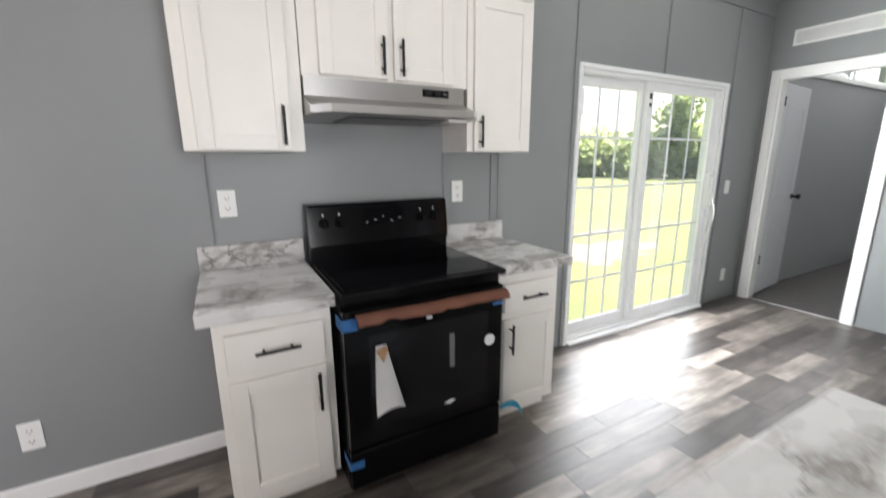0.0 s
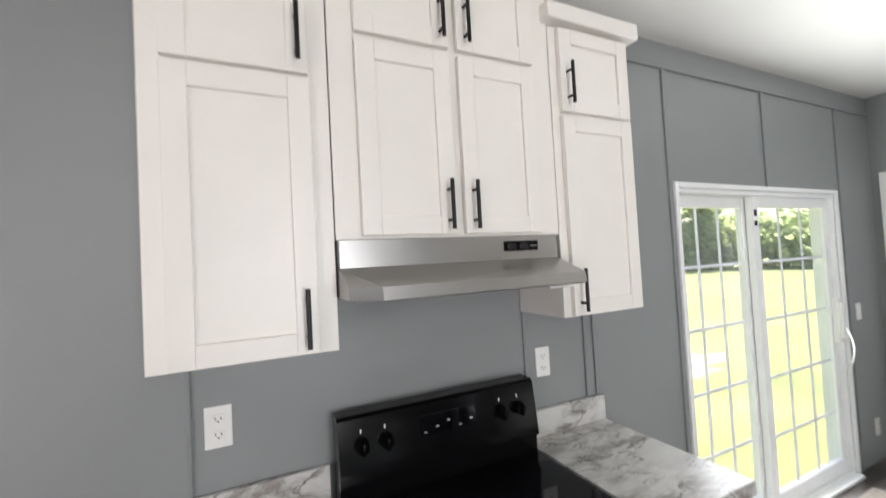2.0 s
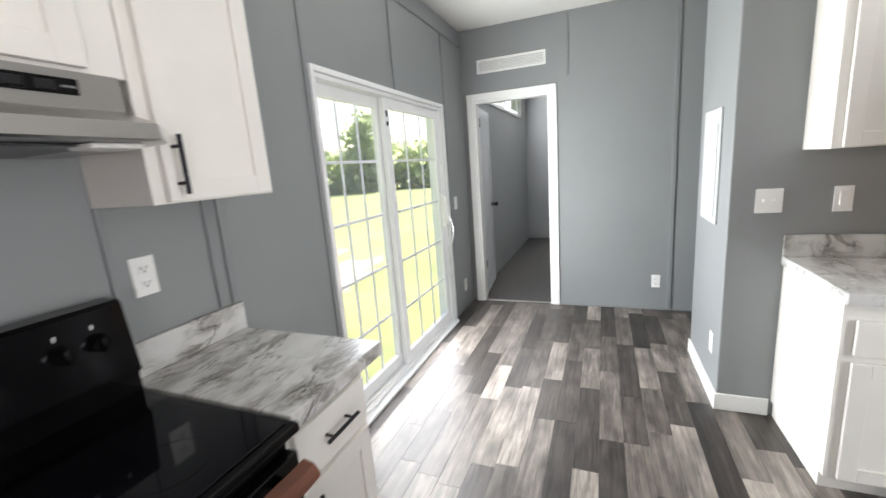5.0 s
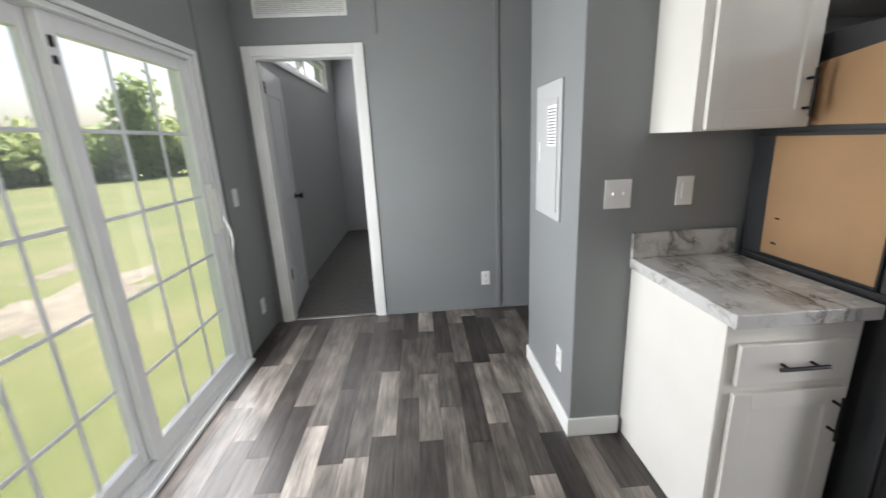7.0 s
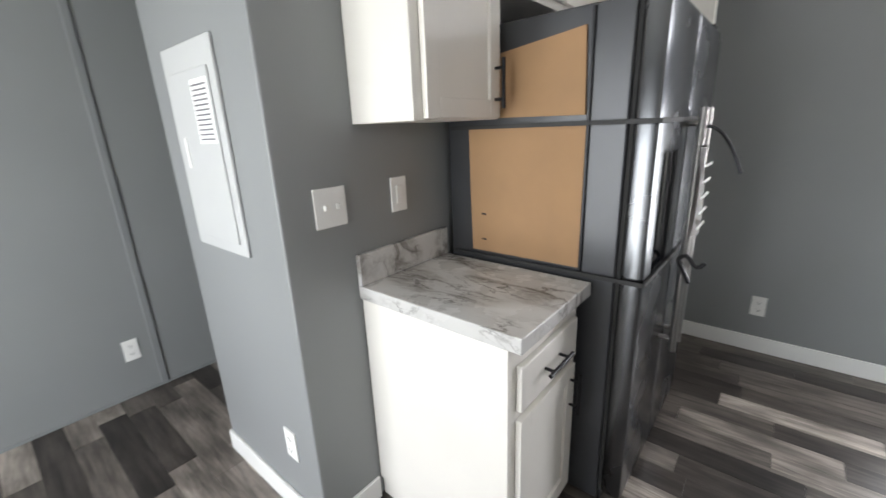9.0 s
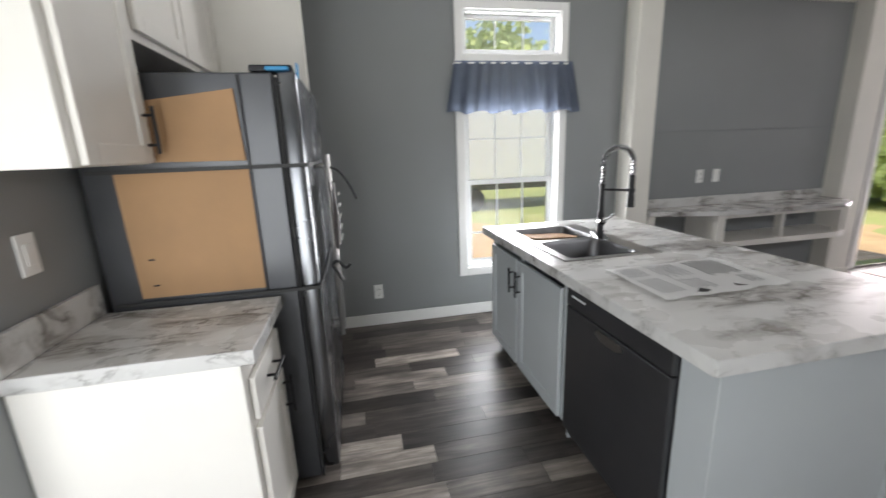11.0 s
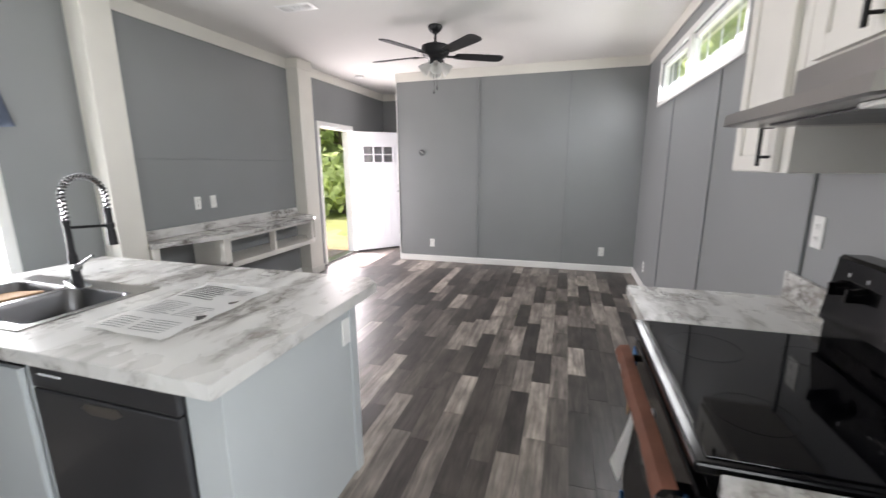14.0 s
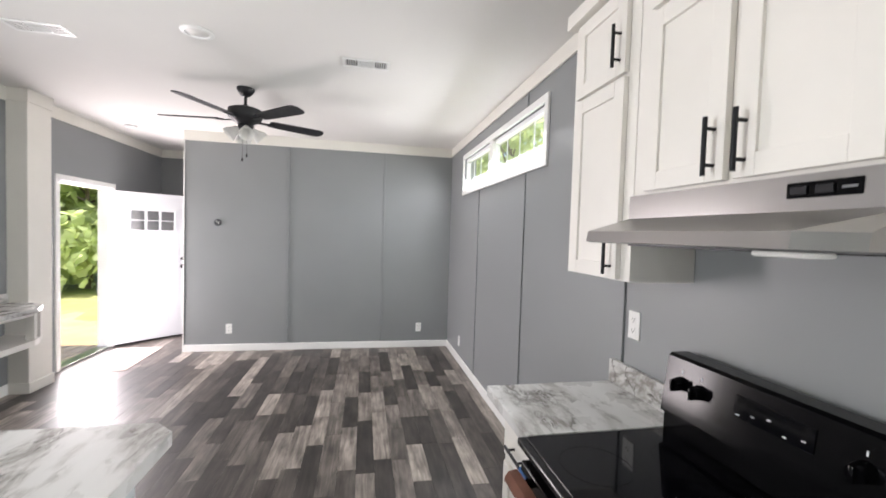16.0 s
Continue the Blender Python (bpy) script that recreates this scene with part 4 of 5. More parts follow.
# counter, cabinets and refrigerator against the partition; local -y looks into the room, local x runs towards the window
Mp = pose(XP0, -0.165, 0, 0, 0, -90)
base_cabinet(Mp, 0.455, 0.868, 0.59, "white base cabinet with a drawer and a door beside the refrigerator", (0.04, 0.42, 0.655, 0.80), (0.04, 0.42, 0.10, 0.625))
worktop("countertop", pose(XP0, -0.155, 0, 0, 0, -90), 0, 0.468, -0.635, -0.002, "marble-pattern laminate countertop beside the refrigerator", 1.03)
upper(0, 0.425, 1.45, 2.55, [(0.035, 0.405, 1.455, 2.54, 1, 1.56)], "tall white wall cabinet beside the refrigerator", (2.552, 2.61, -0.012, 0.435), at=pose(XP0, -0.197, 1.45, 0, 0, -90))
oc = thing("wall_cabinet", pose(XP0, -0.632, 1.86, 0, 0, -90), "white cabinet above the refrigerator", "wall cabinet", "wall cabinets")
part("body", B((0, -0.27, 0), (0.93, -0.002, 0.69), 0.002), CAB, oc)
for a, b in ((0.03, 0.455), (0.475, 0.90)):
    d = shaker(oc, "door", a, b, 0.03, 0.66, -0.272, CAB)
part("end_panel", B((0.935, -0.725, -1.855), (0.955, -0.002, 0.69), 0.002), CAB, oc, "cream tall panel beyond the refrigerator")
part("panel_trim", B((0.925, -0.745, -1.855), (0.965, -0.726, 0.69), 0.002), CAB, oc)

fr = thing("refrigerator", pose(XP0 - 0.02, -0.645, 0, 0, 0, -90), "stainless side-by-side refrigerator strapped with cardboard on its flank", "refrigerator")
bm = B((0, -0.68, 0.025), (0.90, -0.01, 1.755), 0.006)
for x in (0.04, 0.82):
    for y in (-0.64, -0.06):
        box(bm, (x, y, 0), (x + 0.04, y + 0.04, 0.026))
part("body", bm, FRIDGESIDE, fr, "grey painted cabinet")
part("gasket", B((0.012, -0.694, 0.06), (0.888, -0.6805, 1.74)), RUBBER, fr)
part("kick_plate", B((0.01, -0.69, 0.01), (0.89, -0.682, 0.055), 0.002), BLACKMETAL, fr)
for a, b, hx in ((0.002, 0.40, 0.355), (0.406, 0.898, 0.452)):
    d = part("door", B((a, -0.765, 0.062), (b, -0.696, 1.76), 0.012), FRIDGESTEEL, fr, smooth=True)
    bm = tube(bmesh.new(), (hx, -0.815, 0.55), (hx, -0.815, 1.46), 0.014)
    for z in (0.60, 1.41):
        tube(bm, (hx, -0.815, z), (hx, -0.764, z), 0.010)
    part("handle", bm, STAINLESS, d, "long bar handle", smooth=True)
for a in (0.02, 0.80):
    part("hinge_cover", B((a, -0.75, 1.761), (a + 0.08, -0.60, 1.785), 0.006), BLACKMETAL, fr)
part("dispenser", B((0.09, -0.7685, 0.93), (0.30, -0.7655, 1.33), 0.001), BLACKGLASS, fr, "black ice dispenser")
# straps, cardboard and papers
for z1 in (1.425, 0.935):
    bm = bmesh.new()
    box(bm, (-0.0135, -0.768, z1 - 0.007), (-0.0115, -0.03, z1 + 0.007))
    box(bm, (-0.0135, -0.774, z1 - 0.007), (0.91, -0.7665, z1 + 0.007))
    part("strap", bm, BLACKINK, fr, "black nylon strap")
bm = bmesh.new()
wire(bm, [(0.36, -0.83 - 0.014 * k, 1.40 - 0.004 * k * k * 0.6) for k in range(9)], 0.006)
part("strap_tail", bm, BLACKMETAL, fr, smooth=True)
bm = bmesh.new()
wire(bm, [(0.34, -0.80 - 0.012 * k, 0.93 + 0.02 * math.sin(k * 0.9)) for k in range(8)], 0.008)
wire(bm, [(0.34, -0.80 - 0.006 * k, 0.93 - 0.012 * k) for k in range(8)], 0.008)
part("strap_tail", bm, BLACKMETAL, fr, smooth=True)
part("cardboard", prism(bmesh.new(), [(-0.125, 0.955), (-0.56, 0.955), (-0.56, 1.43), (-0.115, 1.43), (-0.118, 1.2)], -0.010, -0.002, axis=0), CARD, fr, "tan cardboard sheet")
part("cardboard", prism(bmesh.new(), [(-0.22, 1.455), (-0.555, 1.45), (-0.545, 1.70), (-0.24, 1.66)], -0.010, -0.002, axis=0), CARD, fr, "tan cardboard sheet")
# thin black strip drawn along the front edge of the cardboard
part("cardboard_edge", B((-0.0105, -0.569, 0.94), (-0.002, -0.5605, 1.745), 0.001), BLACKMETAL, fr, "thin black strip along the cardboard's front edge")
for z in (1.0, 1.1):
    part("staple", B((-0.0125, -0.19, z), (-0.0102, -0.17, z + 0.006)), BLACKMETAL, fr)
bm = bmesh.new()
grid = []
for i in range(6):
    grid.append([bm.verts.new((0.19 + 0.03 * i, -0.842 - 0.012 * math.sin(i * 1.1 + j * 0.5), 1.34 - 0.05 * j)) for j in range(7)])
for a, b in zip(grid, grid[1:]):
    for j in range(6):
        bm.faces.new((a[j], a[j + 1], b[j + 1], b[j]))
bmesh.ops.solidify(bm, geom=bm.faces[:], thickness=0.003)
mp = part("manual_bag", bm, BAGPAPER, fr, "owner papers in a clear bag on the handle", smooth=True)
bm = bmesh.new()
for j in range(5):
    box(bm, (0.20, -0.864, 1.08 + 0.05 * j), (0.33, -0.861, 1.087 + 0.05 * j))
part("print_line", bm, PAPER, mp)
bm = B((-0.004, -0.74, 1.762), (0.05, -0.66, 1.776), 0.004)
box(bm, (0.02, -0.77, 1.74), (0.06, -0.764, 1.79), 0.002)
part("tie", bm, VALVEBLUE, fr, "blue packing tie")

# island: local frame has world axes, origin at its corner on the floor
island = thing("kitchen_island", Matrix(), "pale grey kitchen island with two doors and a dishwasher bay", "kitchen island")
for lo, hi in (((0.30, -1.70, 0.0), (1.00, -1.672, 0.868)), ((0.30, 0.172, 0.0), (1.06, 0.20, 0.868)), ((0.30, -1.672, 0.0), (0.328, 0.172, 0.868)),
               ((0.328, -1.672, 0.09), (1.036, -0.635, 0.11)), ((0.90, -1.672, 0.0), (0.915, -0.635, 0.09)), ((0.328, -0.635, 0.0), (1.036, -0.617, 0.868))):
    part("panel", B(lo, hi, 0.002), CABGREY, island)
bm = B((1.038, -1.70, 0.09), (1.058, -1.66, 0.868), 0.002)
box(bm, (1.00, -1.70, 0.09), (1.038, -1.672, 0.868))
box(bm, (1.038, -0.66, 0.09), (1.058, -0.605, 0.868), 0.002)
box(bm, (1.038, -1.66, 0.82), (1.058, -0.66, 0.868), 0.002)
box(bm, (1.038, -1.66, 0.09), (1.058, -0.66, 0.115), 0.002)
box(bm, (1.036, -1.20, 0.115), (1.052, -1.16, 0.82))
part("face_frame", bm, CABGREY, island)
part("end_stile", B((1.038, 0.06, 0.0), (1.058, 0.1719, 0.868), 0.002), CABGREY, island)
for a, b, side in ((-1.675, -1.225, 1), (-1.195, -0.665, -1)):
    w = b - a
    d = shaker(island, "door", 0, w, 0.10, 0.80, 0, CABGREY, 0.06)
    d.matrix_local = pose(1.0585, a, 0, 0, 0, 90)
    pull(d, w - 0.035 if side > 0 else 0.035, 0.66, 0.16, True, -0.02)
part("corner_board", B((0.288, 0.20, 0.0), (0.345, 0.212, 0.868), 0.002), CABGREY, island)
ol = part("outlet_plate", B((0.335, 0.201, 0.69), (0.405, 0.208, 0.81), 0.002), PLASTIC, island, "white outlet plate")
dw = thing("dishwasher", pose(1.06, -0.60, 0, 0, 0, 90), "dark steel dishwasher built into the island", "dishwasher")
part("tub", B((0.01, 0.004, 0.06), (0.65, 0.60, 0.84)), DARKSTEEL, dw)
d = part("door", B((0.003, -0.022, 0.105), (0.655, 0.003, 0.745), 0.006), DARKSTEEL, dw)
d = part("control_panel", B((0.003, -0.022, 0.75), (0.655, 0.003, 0.852), 0.006), DARKSTEEL, dw)
bm = prism(bmesh.new(), [(0.24, 0.712), (0.26, 0.733), (0.40, 0.733), (0.42, 0.712), (0.38, 0.694), (0.28, 0.694)], -0.026, -0.0222, axis=1)
part("pocket_handle", bm, STAINLESS, dw, "curved steel finger pull")
part("label_mark", B((0.05, -0.0235, 0.80), (0.16, -0.0223, 0.808)), MUNTIN, dw)
part("toe_panel", B((0.01, 0.05, 0.0), (0.645, 0.06, 0.10)), BLACKMETAL, dw)

# island top with a hole for the sink
HX0, HX1, HY0, HY1 = 0.53, 1.005, -1.535, -0.735
it = thing("island_countertop", Matrix(), "large marble-pattern laminate top on the island", "countertop")
IX0, IX1, IY0, IY1 = 0.06, 1.125, -1.735, 0.24
bm = bmesh.new()
box(bm, (IX0, IY0, 0.868), (HX0, HY1, 0.915), 0.0)
box(bm, (HX1, IY0, 0.868), (IX1, HY1, 0.915), 0.0)
box(bm, (HX0, IY0, 0.868), (HX1, HY0, 0.915), 0.0)
c = 0.07
prism(bm, [(IX0, HY1), (IX1, HY1), (IX1, IY1), (IX0 + c, IY1), (IX0, IY1 - c)], 0.868, 0.915)
part("top", bm, MARBLE, it)
part("front_edge", B((IX1, IY0, 0.866), (IX1 + 0.004, IY1, 0.9145), 0.0015), MARBLE, it)
part("end_edge", B((IX0 + c, IY1, 0.866), (IX1, IY1 + 0.004, 0.9145), 0.0015), MARBLE, it)


def rounded(x0, x1, y0, y1, r, n=6):
    out = []
    for cx, cy, a in ((x1 - r, y1 - r, 0), (x0 + r, y1 - r, 90), (x0 + r, y0 + r, 180), (x1 - r, y0 + r, 270)):
        out += [(cx + r * math.cos(radians(a + 90 * k / n)), cy + r * math.sin(radians(a + 90 * k / n))) for k in range(n + 1)]
    return out


sk = thing("kitchen_sink", Matrix(), "double-bowl stainless sink set in the island top", "sink")
SX0, SX1, SY0, SY1 = 0.50, 1.035, -1.565, -0.71
bowls = ((0.60, 0.99, -1.525, -1.155), (0.60, 0.99, -1.115, -0.745))
bm = bmesh.new()
outer = rounded(SX0, SX1, SY0, SY1, 0.02)
us = sorted({SX0, SX1, bowls[0][0], bowls[0][1]})
ys = sorted({SY0, SY1, bowls[0][2], bowls[0][3], bowls[1][2], bowls[1][3]})
for i in range(len(us) - 1):
    for j in range(len(ys) - 1):
        cx, cy = (us[i] + us[i + 1]) / 2, (ys[j] + ys[j + 1]) / 2
        if not any(b[0] < cx < b[1] and b[2] < cy < b[3] for b in bowls):
            box(bm, (us[i], ys[j], 0.9155), (us[i + 1], ys[j + 1], 0.9205))
bmesh.ops.remove_doubles(bm, verts=bm.verts, dist=0.0001)
part("rim", bm, STAINLESS, sk)
for x0, x1, y0, y1 in bowls:
    bm = bmesh.new()
    rings = []
    for inset, r, z in ((-0.002, 0.002, 0.921), (0.004, 0.05, 0.918), (0.010, 0.06, 0.90), (0.022, 0.07, 0.76), (0.05, 0.07, 0.735), (0.14, 0.04, 0.728)):
        rings.append([bm.verts.new((u, v, z)) for u, v in rounded(x0 + inset, x1 - inset, y0 + inset, y1 - inset, r)])
    for a, b in zip(rings, rings[1:]):
        for k in range(len(a)):
            bm.faces.new((a[k], a[(k + 1) % len(a)], b[(k + 1) % len(a)], b[k]))
    bm.faces.new(rings[-1])
    part("bowl", bm, SHADEDSTEEL, sk, smooth=True)
cb = thing("cardboard_insert", pose(0.795, -1.385, 0.888, 5, -3, 4), "tan cardboard packing sheet lying in the sink", "cardboard")
part("sheet", prism(bmesh.new(), rounded(-0.165, 0.165, -0.115, 0.125, 0.05), 0.0, 0.006), CARD, cb)
part("flap", B((-0.12, -0.119, -0.05), (0.12, -0.114, 0.004), 0.001), CARD, cb)

fc = thing("kitchen_faucet", pose(0.57, -1.15, 0.921, 0, 0, 160), "black and chrome spring-neck faucet on the sink deck", "faucet")
part("deck_plate", prism(bmesh.new(), rounded(-0.03, 0.03, -0.13, 0.13, 0.029), 0, 0.008), CHROME, fc)
bm = lathe(bmesh.new(), [(0.024, 0.008), (0.024, 0.03), (0.021, 0.035), (0.021, 0.14), (0.017, 0.15), (0.015, 0.16), (0.014, 0.29), (0.017, 0.30), (0.017, 0.315)], 24)
part("body", bm, BLACKMETAL, fc, smooth=True)
bm = tube(bmesh.new(), (0, 0, 0.09), (0.0, -0.055, 0.095), 0.020)
tube(bm, (0, -0.05, 0.095), (0.05, -0.12, 0.15), 0.007)
part("lever", bm, CHROME, fc, "chrome side lever", smooth=True)


def arch(t):
    """Neck of the faucet: up, over towards the bowls and down."""
    a = math.pi * t
    return Vector((0.085 - 0.085 * math.cos(a), 0.02 * t, 0.42 + 0.10 * math.sin(a)))


path = [Vector((0, 0, 0.315 + 0.105 * k / 6)) for k in range(6)] + [arch(k / 20) for k in range(21)] + [Vector((0.17, 0.02, 0.42 - 0.06 * k / 3)) for k in range(1, 4)]
part("hose", wire(bmesh.new(), path, 0.008), CHROME, fc, smooth=True)
coil, turns = [], 26
total = len(path) - 1
for k in range(turns * 10 + 1):
    f = k / (turns * 10) * total
    i = min(int(f), total - 1)
    p = path[i].lerp(path[i + 1], f - i)
    d = (path[i + 1] - path[i]).normalized()
    u = Vector((0, 1, 0)) - d * d.y
    u.normalize()
    w = d.cross(u)
    ang = 2 * math.pi * k / 10
    coil.append(p + 0.0145 * (math.cos(ang) * u + math.sin(ang) * w))
part("spring", wire(bmesh.new(), coil, 0.0034, 6), BLACKMETAL, fc, "black coil spring", smooth=True)
bm = tube(bmesh.new(), (0.17, 0.02, 0.36), (0.17, 0.02, 0.25), 0.017)
tube(bm, (0.17, 0.02, 0.25), (0.17, 0.02, 0.17), 0.020, 0.023)
part("spray_head", bm, BLACKMETAL, fc, smooth=True)
bm = tube(bmesh.new(), (0, 0, 0.28), (0.17, 0.02, 0.27), 0.007)
tube(bm, (0.17, 0.02, 0.258), (0.17, 0.02, 0.283), 0.022)
part("holder_arm", bm, BLACKMETAL, fc, smooth=True)

# paper on the island
pp = thing("instruction_sheet", pose(0.68, -0.33, 0.9175, 0, 0, 2), "folded white installation sheet printed in grey on the island", "paper")


def sheet_height(u, v):
    """Folds across the sheet, and its lifted edges."""
    return 0.001 + 0.006 * abs(math.sin(u * 11.6)) + 0.004 * abs(math.sin(v * 15)) + 0.010 * (max(0, abs(u) - 0.2) / 0.09) ** 2


bm = bmesh.new()
grid = []
for i in range(17):
    u = -0.285 + 0.57 * i / 16
    grid.append([bm.verts.new((u + 0.012 * math.sin(v * 9), v, sheet_height(u, v))) for v in [-0.19 + 0.38 * j / 14 + 0.006 * math.sin(i * 1.3) for j in range(15)]])
for a, b in zip(grid, grid[1:]):
    for j in range(14):
        bm.faces.new((a[j], a[j + 1], b[j + 1], b[j]))
bmesh.ops.solidify(bm, geom=bm.faces[:], thickness=0.0006)
part("page", bm, PAPER, pp)


def print_bar(u0, u1, v0, v1, mat=INK):
    """A printed line that follows the folds."""
    bm = bmesh.new()
    rows = []
    steps = 6
    for k in range(steps + 1):
        v = v0 + (v1 - v0) * k / steps
        rows.append([bm.verts.new((u + 0.012 * math.sin(v * 9), v, sheet_height(u, v) + 0.0014)) for u in (u0, u1)])
    for a, b in zip(rows, rows[1:]):
        bm.faces.new((a[0], a[1], b[1], b[0]))
    part("print_line", bm, mat, pp)


for k in range(8):
    print_bar(-0.24 + 0.021 * k, -0.2325 + 0.021 * k, -0.16, 0.02 + 0.015 * math.sin(k * 2), BLACKINK)
for k in range(9):
    print_bar(-0.03 + 0.017 * k, -0.0262 + 0.017 * k, -0.17, -0.02 + 0.02 * math.sin(k * 3))
for k in range(6):
    print_bar(0.16 + 0.017 * k, 0.1638 + 0.017 * k, -0.16, -0.05)
for k in range(7):
    print_bar(-0.01 + 0.017 * k, -0.0062 + 0.017 * k, 0.02, 0.13 + 0.01 * math.sin(k * 2))
for k in range(6):
    print_bar(0.15 + 0.017 * k, 0.1538 + 0.017 * k, -0.02, 0.14)
for k in range(4):
    print_bar(-0.22 + 0.018 * k, -0.215 + 0.018 * k, 0.06, 0.14)
for u, v in ((-0.09, 0.14), (0.10, 0.15)):
    outline = [(u + 0.034 * math.cos(t) * (0.8 + 0.2 * math.sin(3 * t)), v + 0.022 * math.sin(t)) for t in [math.pi * k / 8 for k in range(16)]]
    part("print_symbol", prism(bmesh.new(), outline, 0.0085, 0.0095), BLACKINK, pp)

# ---- living room and passage things ----
media = thing("media_console", Matrix(), "built-in media shelf with a marble-pattern top in the niche", "media shelf")
Y0 = YW + 0.002
part("top", prism(bmesh.new(), [(-0.565, Y0), (-2.755, Y0), (-2.755, Y0 + 0.20), (-2.66, Y0 + 0.35), (-2.50, Y0 + 0.42), (-1.18, Y0 + 0.42), (-0.565, Y0 + 0.20)], 0.81, 0.85), MARBLE, media)
part("backsplash", B((-2.755, Y0, 0.851), (-0.565, Y0 + 0.02, 0.935), 0.003), MARBLE, media)
bm = B((-1.20, Y0, 0.50), (-1.12, Y0 + 0.38, 0.81), 0.003)
part("upright", bm, CAB, media)
part("upright", B((-0.64, Y0, 0.35), (-0.57, Y0 + 0.18, 0.81), 0.003), CAB, media)
part("upright", B((-1.86, Y0 + 0.30, 0.56), (-1.83, Y0 + 0.37, 0.81), 0.003), CAB, media)
part("upright", B((-2.56, Y0 + 0.30, 0.56), (-2.53, Y0 + 0.37, 0.81), 0.003), CAB, media)
part("upright", B((-2.755, Y0, 0.51), (-2.73, Y0 + 0.28, 0.81), 0.003), CAB, media)
part("lower_shelf", prism(bmesh.new(), [(-1.12, Y0), (-2.73, Y0), (-2.73, Y0 + 0.2), (-2.64, Y0 + 0.34), (-2.52, Y0 + 0.38), (-1.12, Y0 + 0.38)], 0.51, 0.56), CAB, media)
part("rail", B((-2.52, Y0 + 0.35, 0.775), (-1.20, Y0 + 0.372, 0.809), 0.002), CAB, media)


def plate(kind, m, label, two=False):
    """A wall plate; its face looks along local -y."""
    ob = thing(kind, m, label, "wall plate", "wall plates")
    w = 0.058 if two else 0.037
    part("plate", B((-w, -0.006, -0.062), (w, 0, 0.062), 0.002), PLASTIC, ob)
    if kind == "outlet":
        for s in (-1, 1):
            f = part("receptacle", B((-0.016, -0.0085, s * 0.024 - 0.014), (0.016, -0.0062, s * 0.024 + 0.014), 0.001), PLASTIC, ob)
            bm = B((-0.009, -0.0092, s * 0.024 - 0.002), (-0.0065, -0.0087, s * 0.024 + 0.008))
            box(bm, (0.0065, -0.0092, s * 0.024 - 0.002), (0.009, -0.0087, s * 0.024 + 0.008))
            box(bm, (-0.0025, -0.0092, s * 0.024 - 0.010), (0.0025, -0.0087, s * 0.024 - 0.005))
            part("slot", bm, BLACKINK, f)
    elif two:
        for s in (-1, 1):
            part("toggle", B((s * 0.023 - 0.005, -0.02, -0.006), (s * 0.023 + 0.005, -0.0062, 0.010), 0.002), PLASTIC, ob)
    else:
        part("rocker", B((-0.016, -0.010, -0.033), (0.016, -0.0062, 0.033), 0.002), PLASTIC, ob)
    return ob


for x, z in ((0.005, 1.22), (1.23, 1.225), (-0.815, 0.305), (-3.29, 0.27), (4.34, 0.26)):
    plate("outlet", pose(x, YS, z), "white duplex outlet on the grey wall")
plate("light_switch", pose(4.19, YS, 1.14), "white switch beside the sliding door")
plate("light_switch", pose(XP0, -0.08, 1.205, 0, 0, -90), "white double toggle switch on the partition", True)
plate("light_switch", pose(XP0, -0.375, 1.205, 0, 0, -90), "white rocker outlet above the counter")
plate("outlet", pose(XB, 0.235, 0.285, 0, 0, -90), "white duplex outlet on the grey wall")
for y, z in ((-0.83, 0.29), (1.64, 0.28)):
    plate("outlet", pose(XE, y, z, 0, 0, 90), "white duplex outlet on the grey wall")
plate("outlet", pose(1.88, YW, 0.30, 0, 0, 180), "white duplex outlet on the grey wall")
for x in (-1.235, -1.42):
    plate("outlet" if x > -1.3 else "light_switch", pose(x, YW, 1.13, 0, 0, 180), "white plate on the niche wall")
plate("outlet", pose(3.12, YP, 0.34, 0, 0, 180), "white duplex outlet on the partition")

bp = thing("breaker_panel", pose(3.36, YP, 1.38, 0, 0, 180), "white breaker panel door with a printed label", "breaker panel")
part("frame", B((-0.195, -0.012, -0.33), (0.195, 0, 0.33), 0.004), PANELPAINT, bp)
d = part("door", B((-0.13, -0.018, -0.29), (0.155, -0.0122, 0.25), 0.003), PANELPAINT, bp)
part("latch", B((-0.115, -0.022, -0.05), (-0.095, -0.0182, 0.05), 0.002), PLASTIC, d)
lb = part("label_sheet", B((0.02, -0.0192, 0.03), (0.145, -0.0183, 0.22)), PAPER, d)
bm = bmesh.new()
for k in range(12):
    box(bm, (0.03, -0.0202, 0.04 + 0.0145 * k), (0.135, -0.0194, 0.046 + 0.0145 * k))
part("print_line", bm, INK, lb)

th = thing("wall_ring", pose(XE, -0.97, 1.66, 0, 0, 90), "small dark round wall fitting with loose wires", "thermostat base")
part("ring", lathe(bmesh.new(), [(0.045, 0), (0.045, 0.014), (0.030, 0.014), (0.030, 0.004), (0, 0.004)], 28, Matrix.Rotation(radians(90), 4, "X")), DARKSTEEL, th, smooth=True)
bm = bmesh.new()
wire(bm, [(-0.02, -0.02, 0.02), (0.0, -0.035, 0.0), (0.02, -0.03, -0.015), (0.01, -0.02, 0.01)], 0.004)
part("wires", bm, PLASTIC, th, smooth=True)

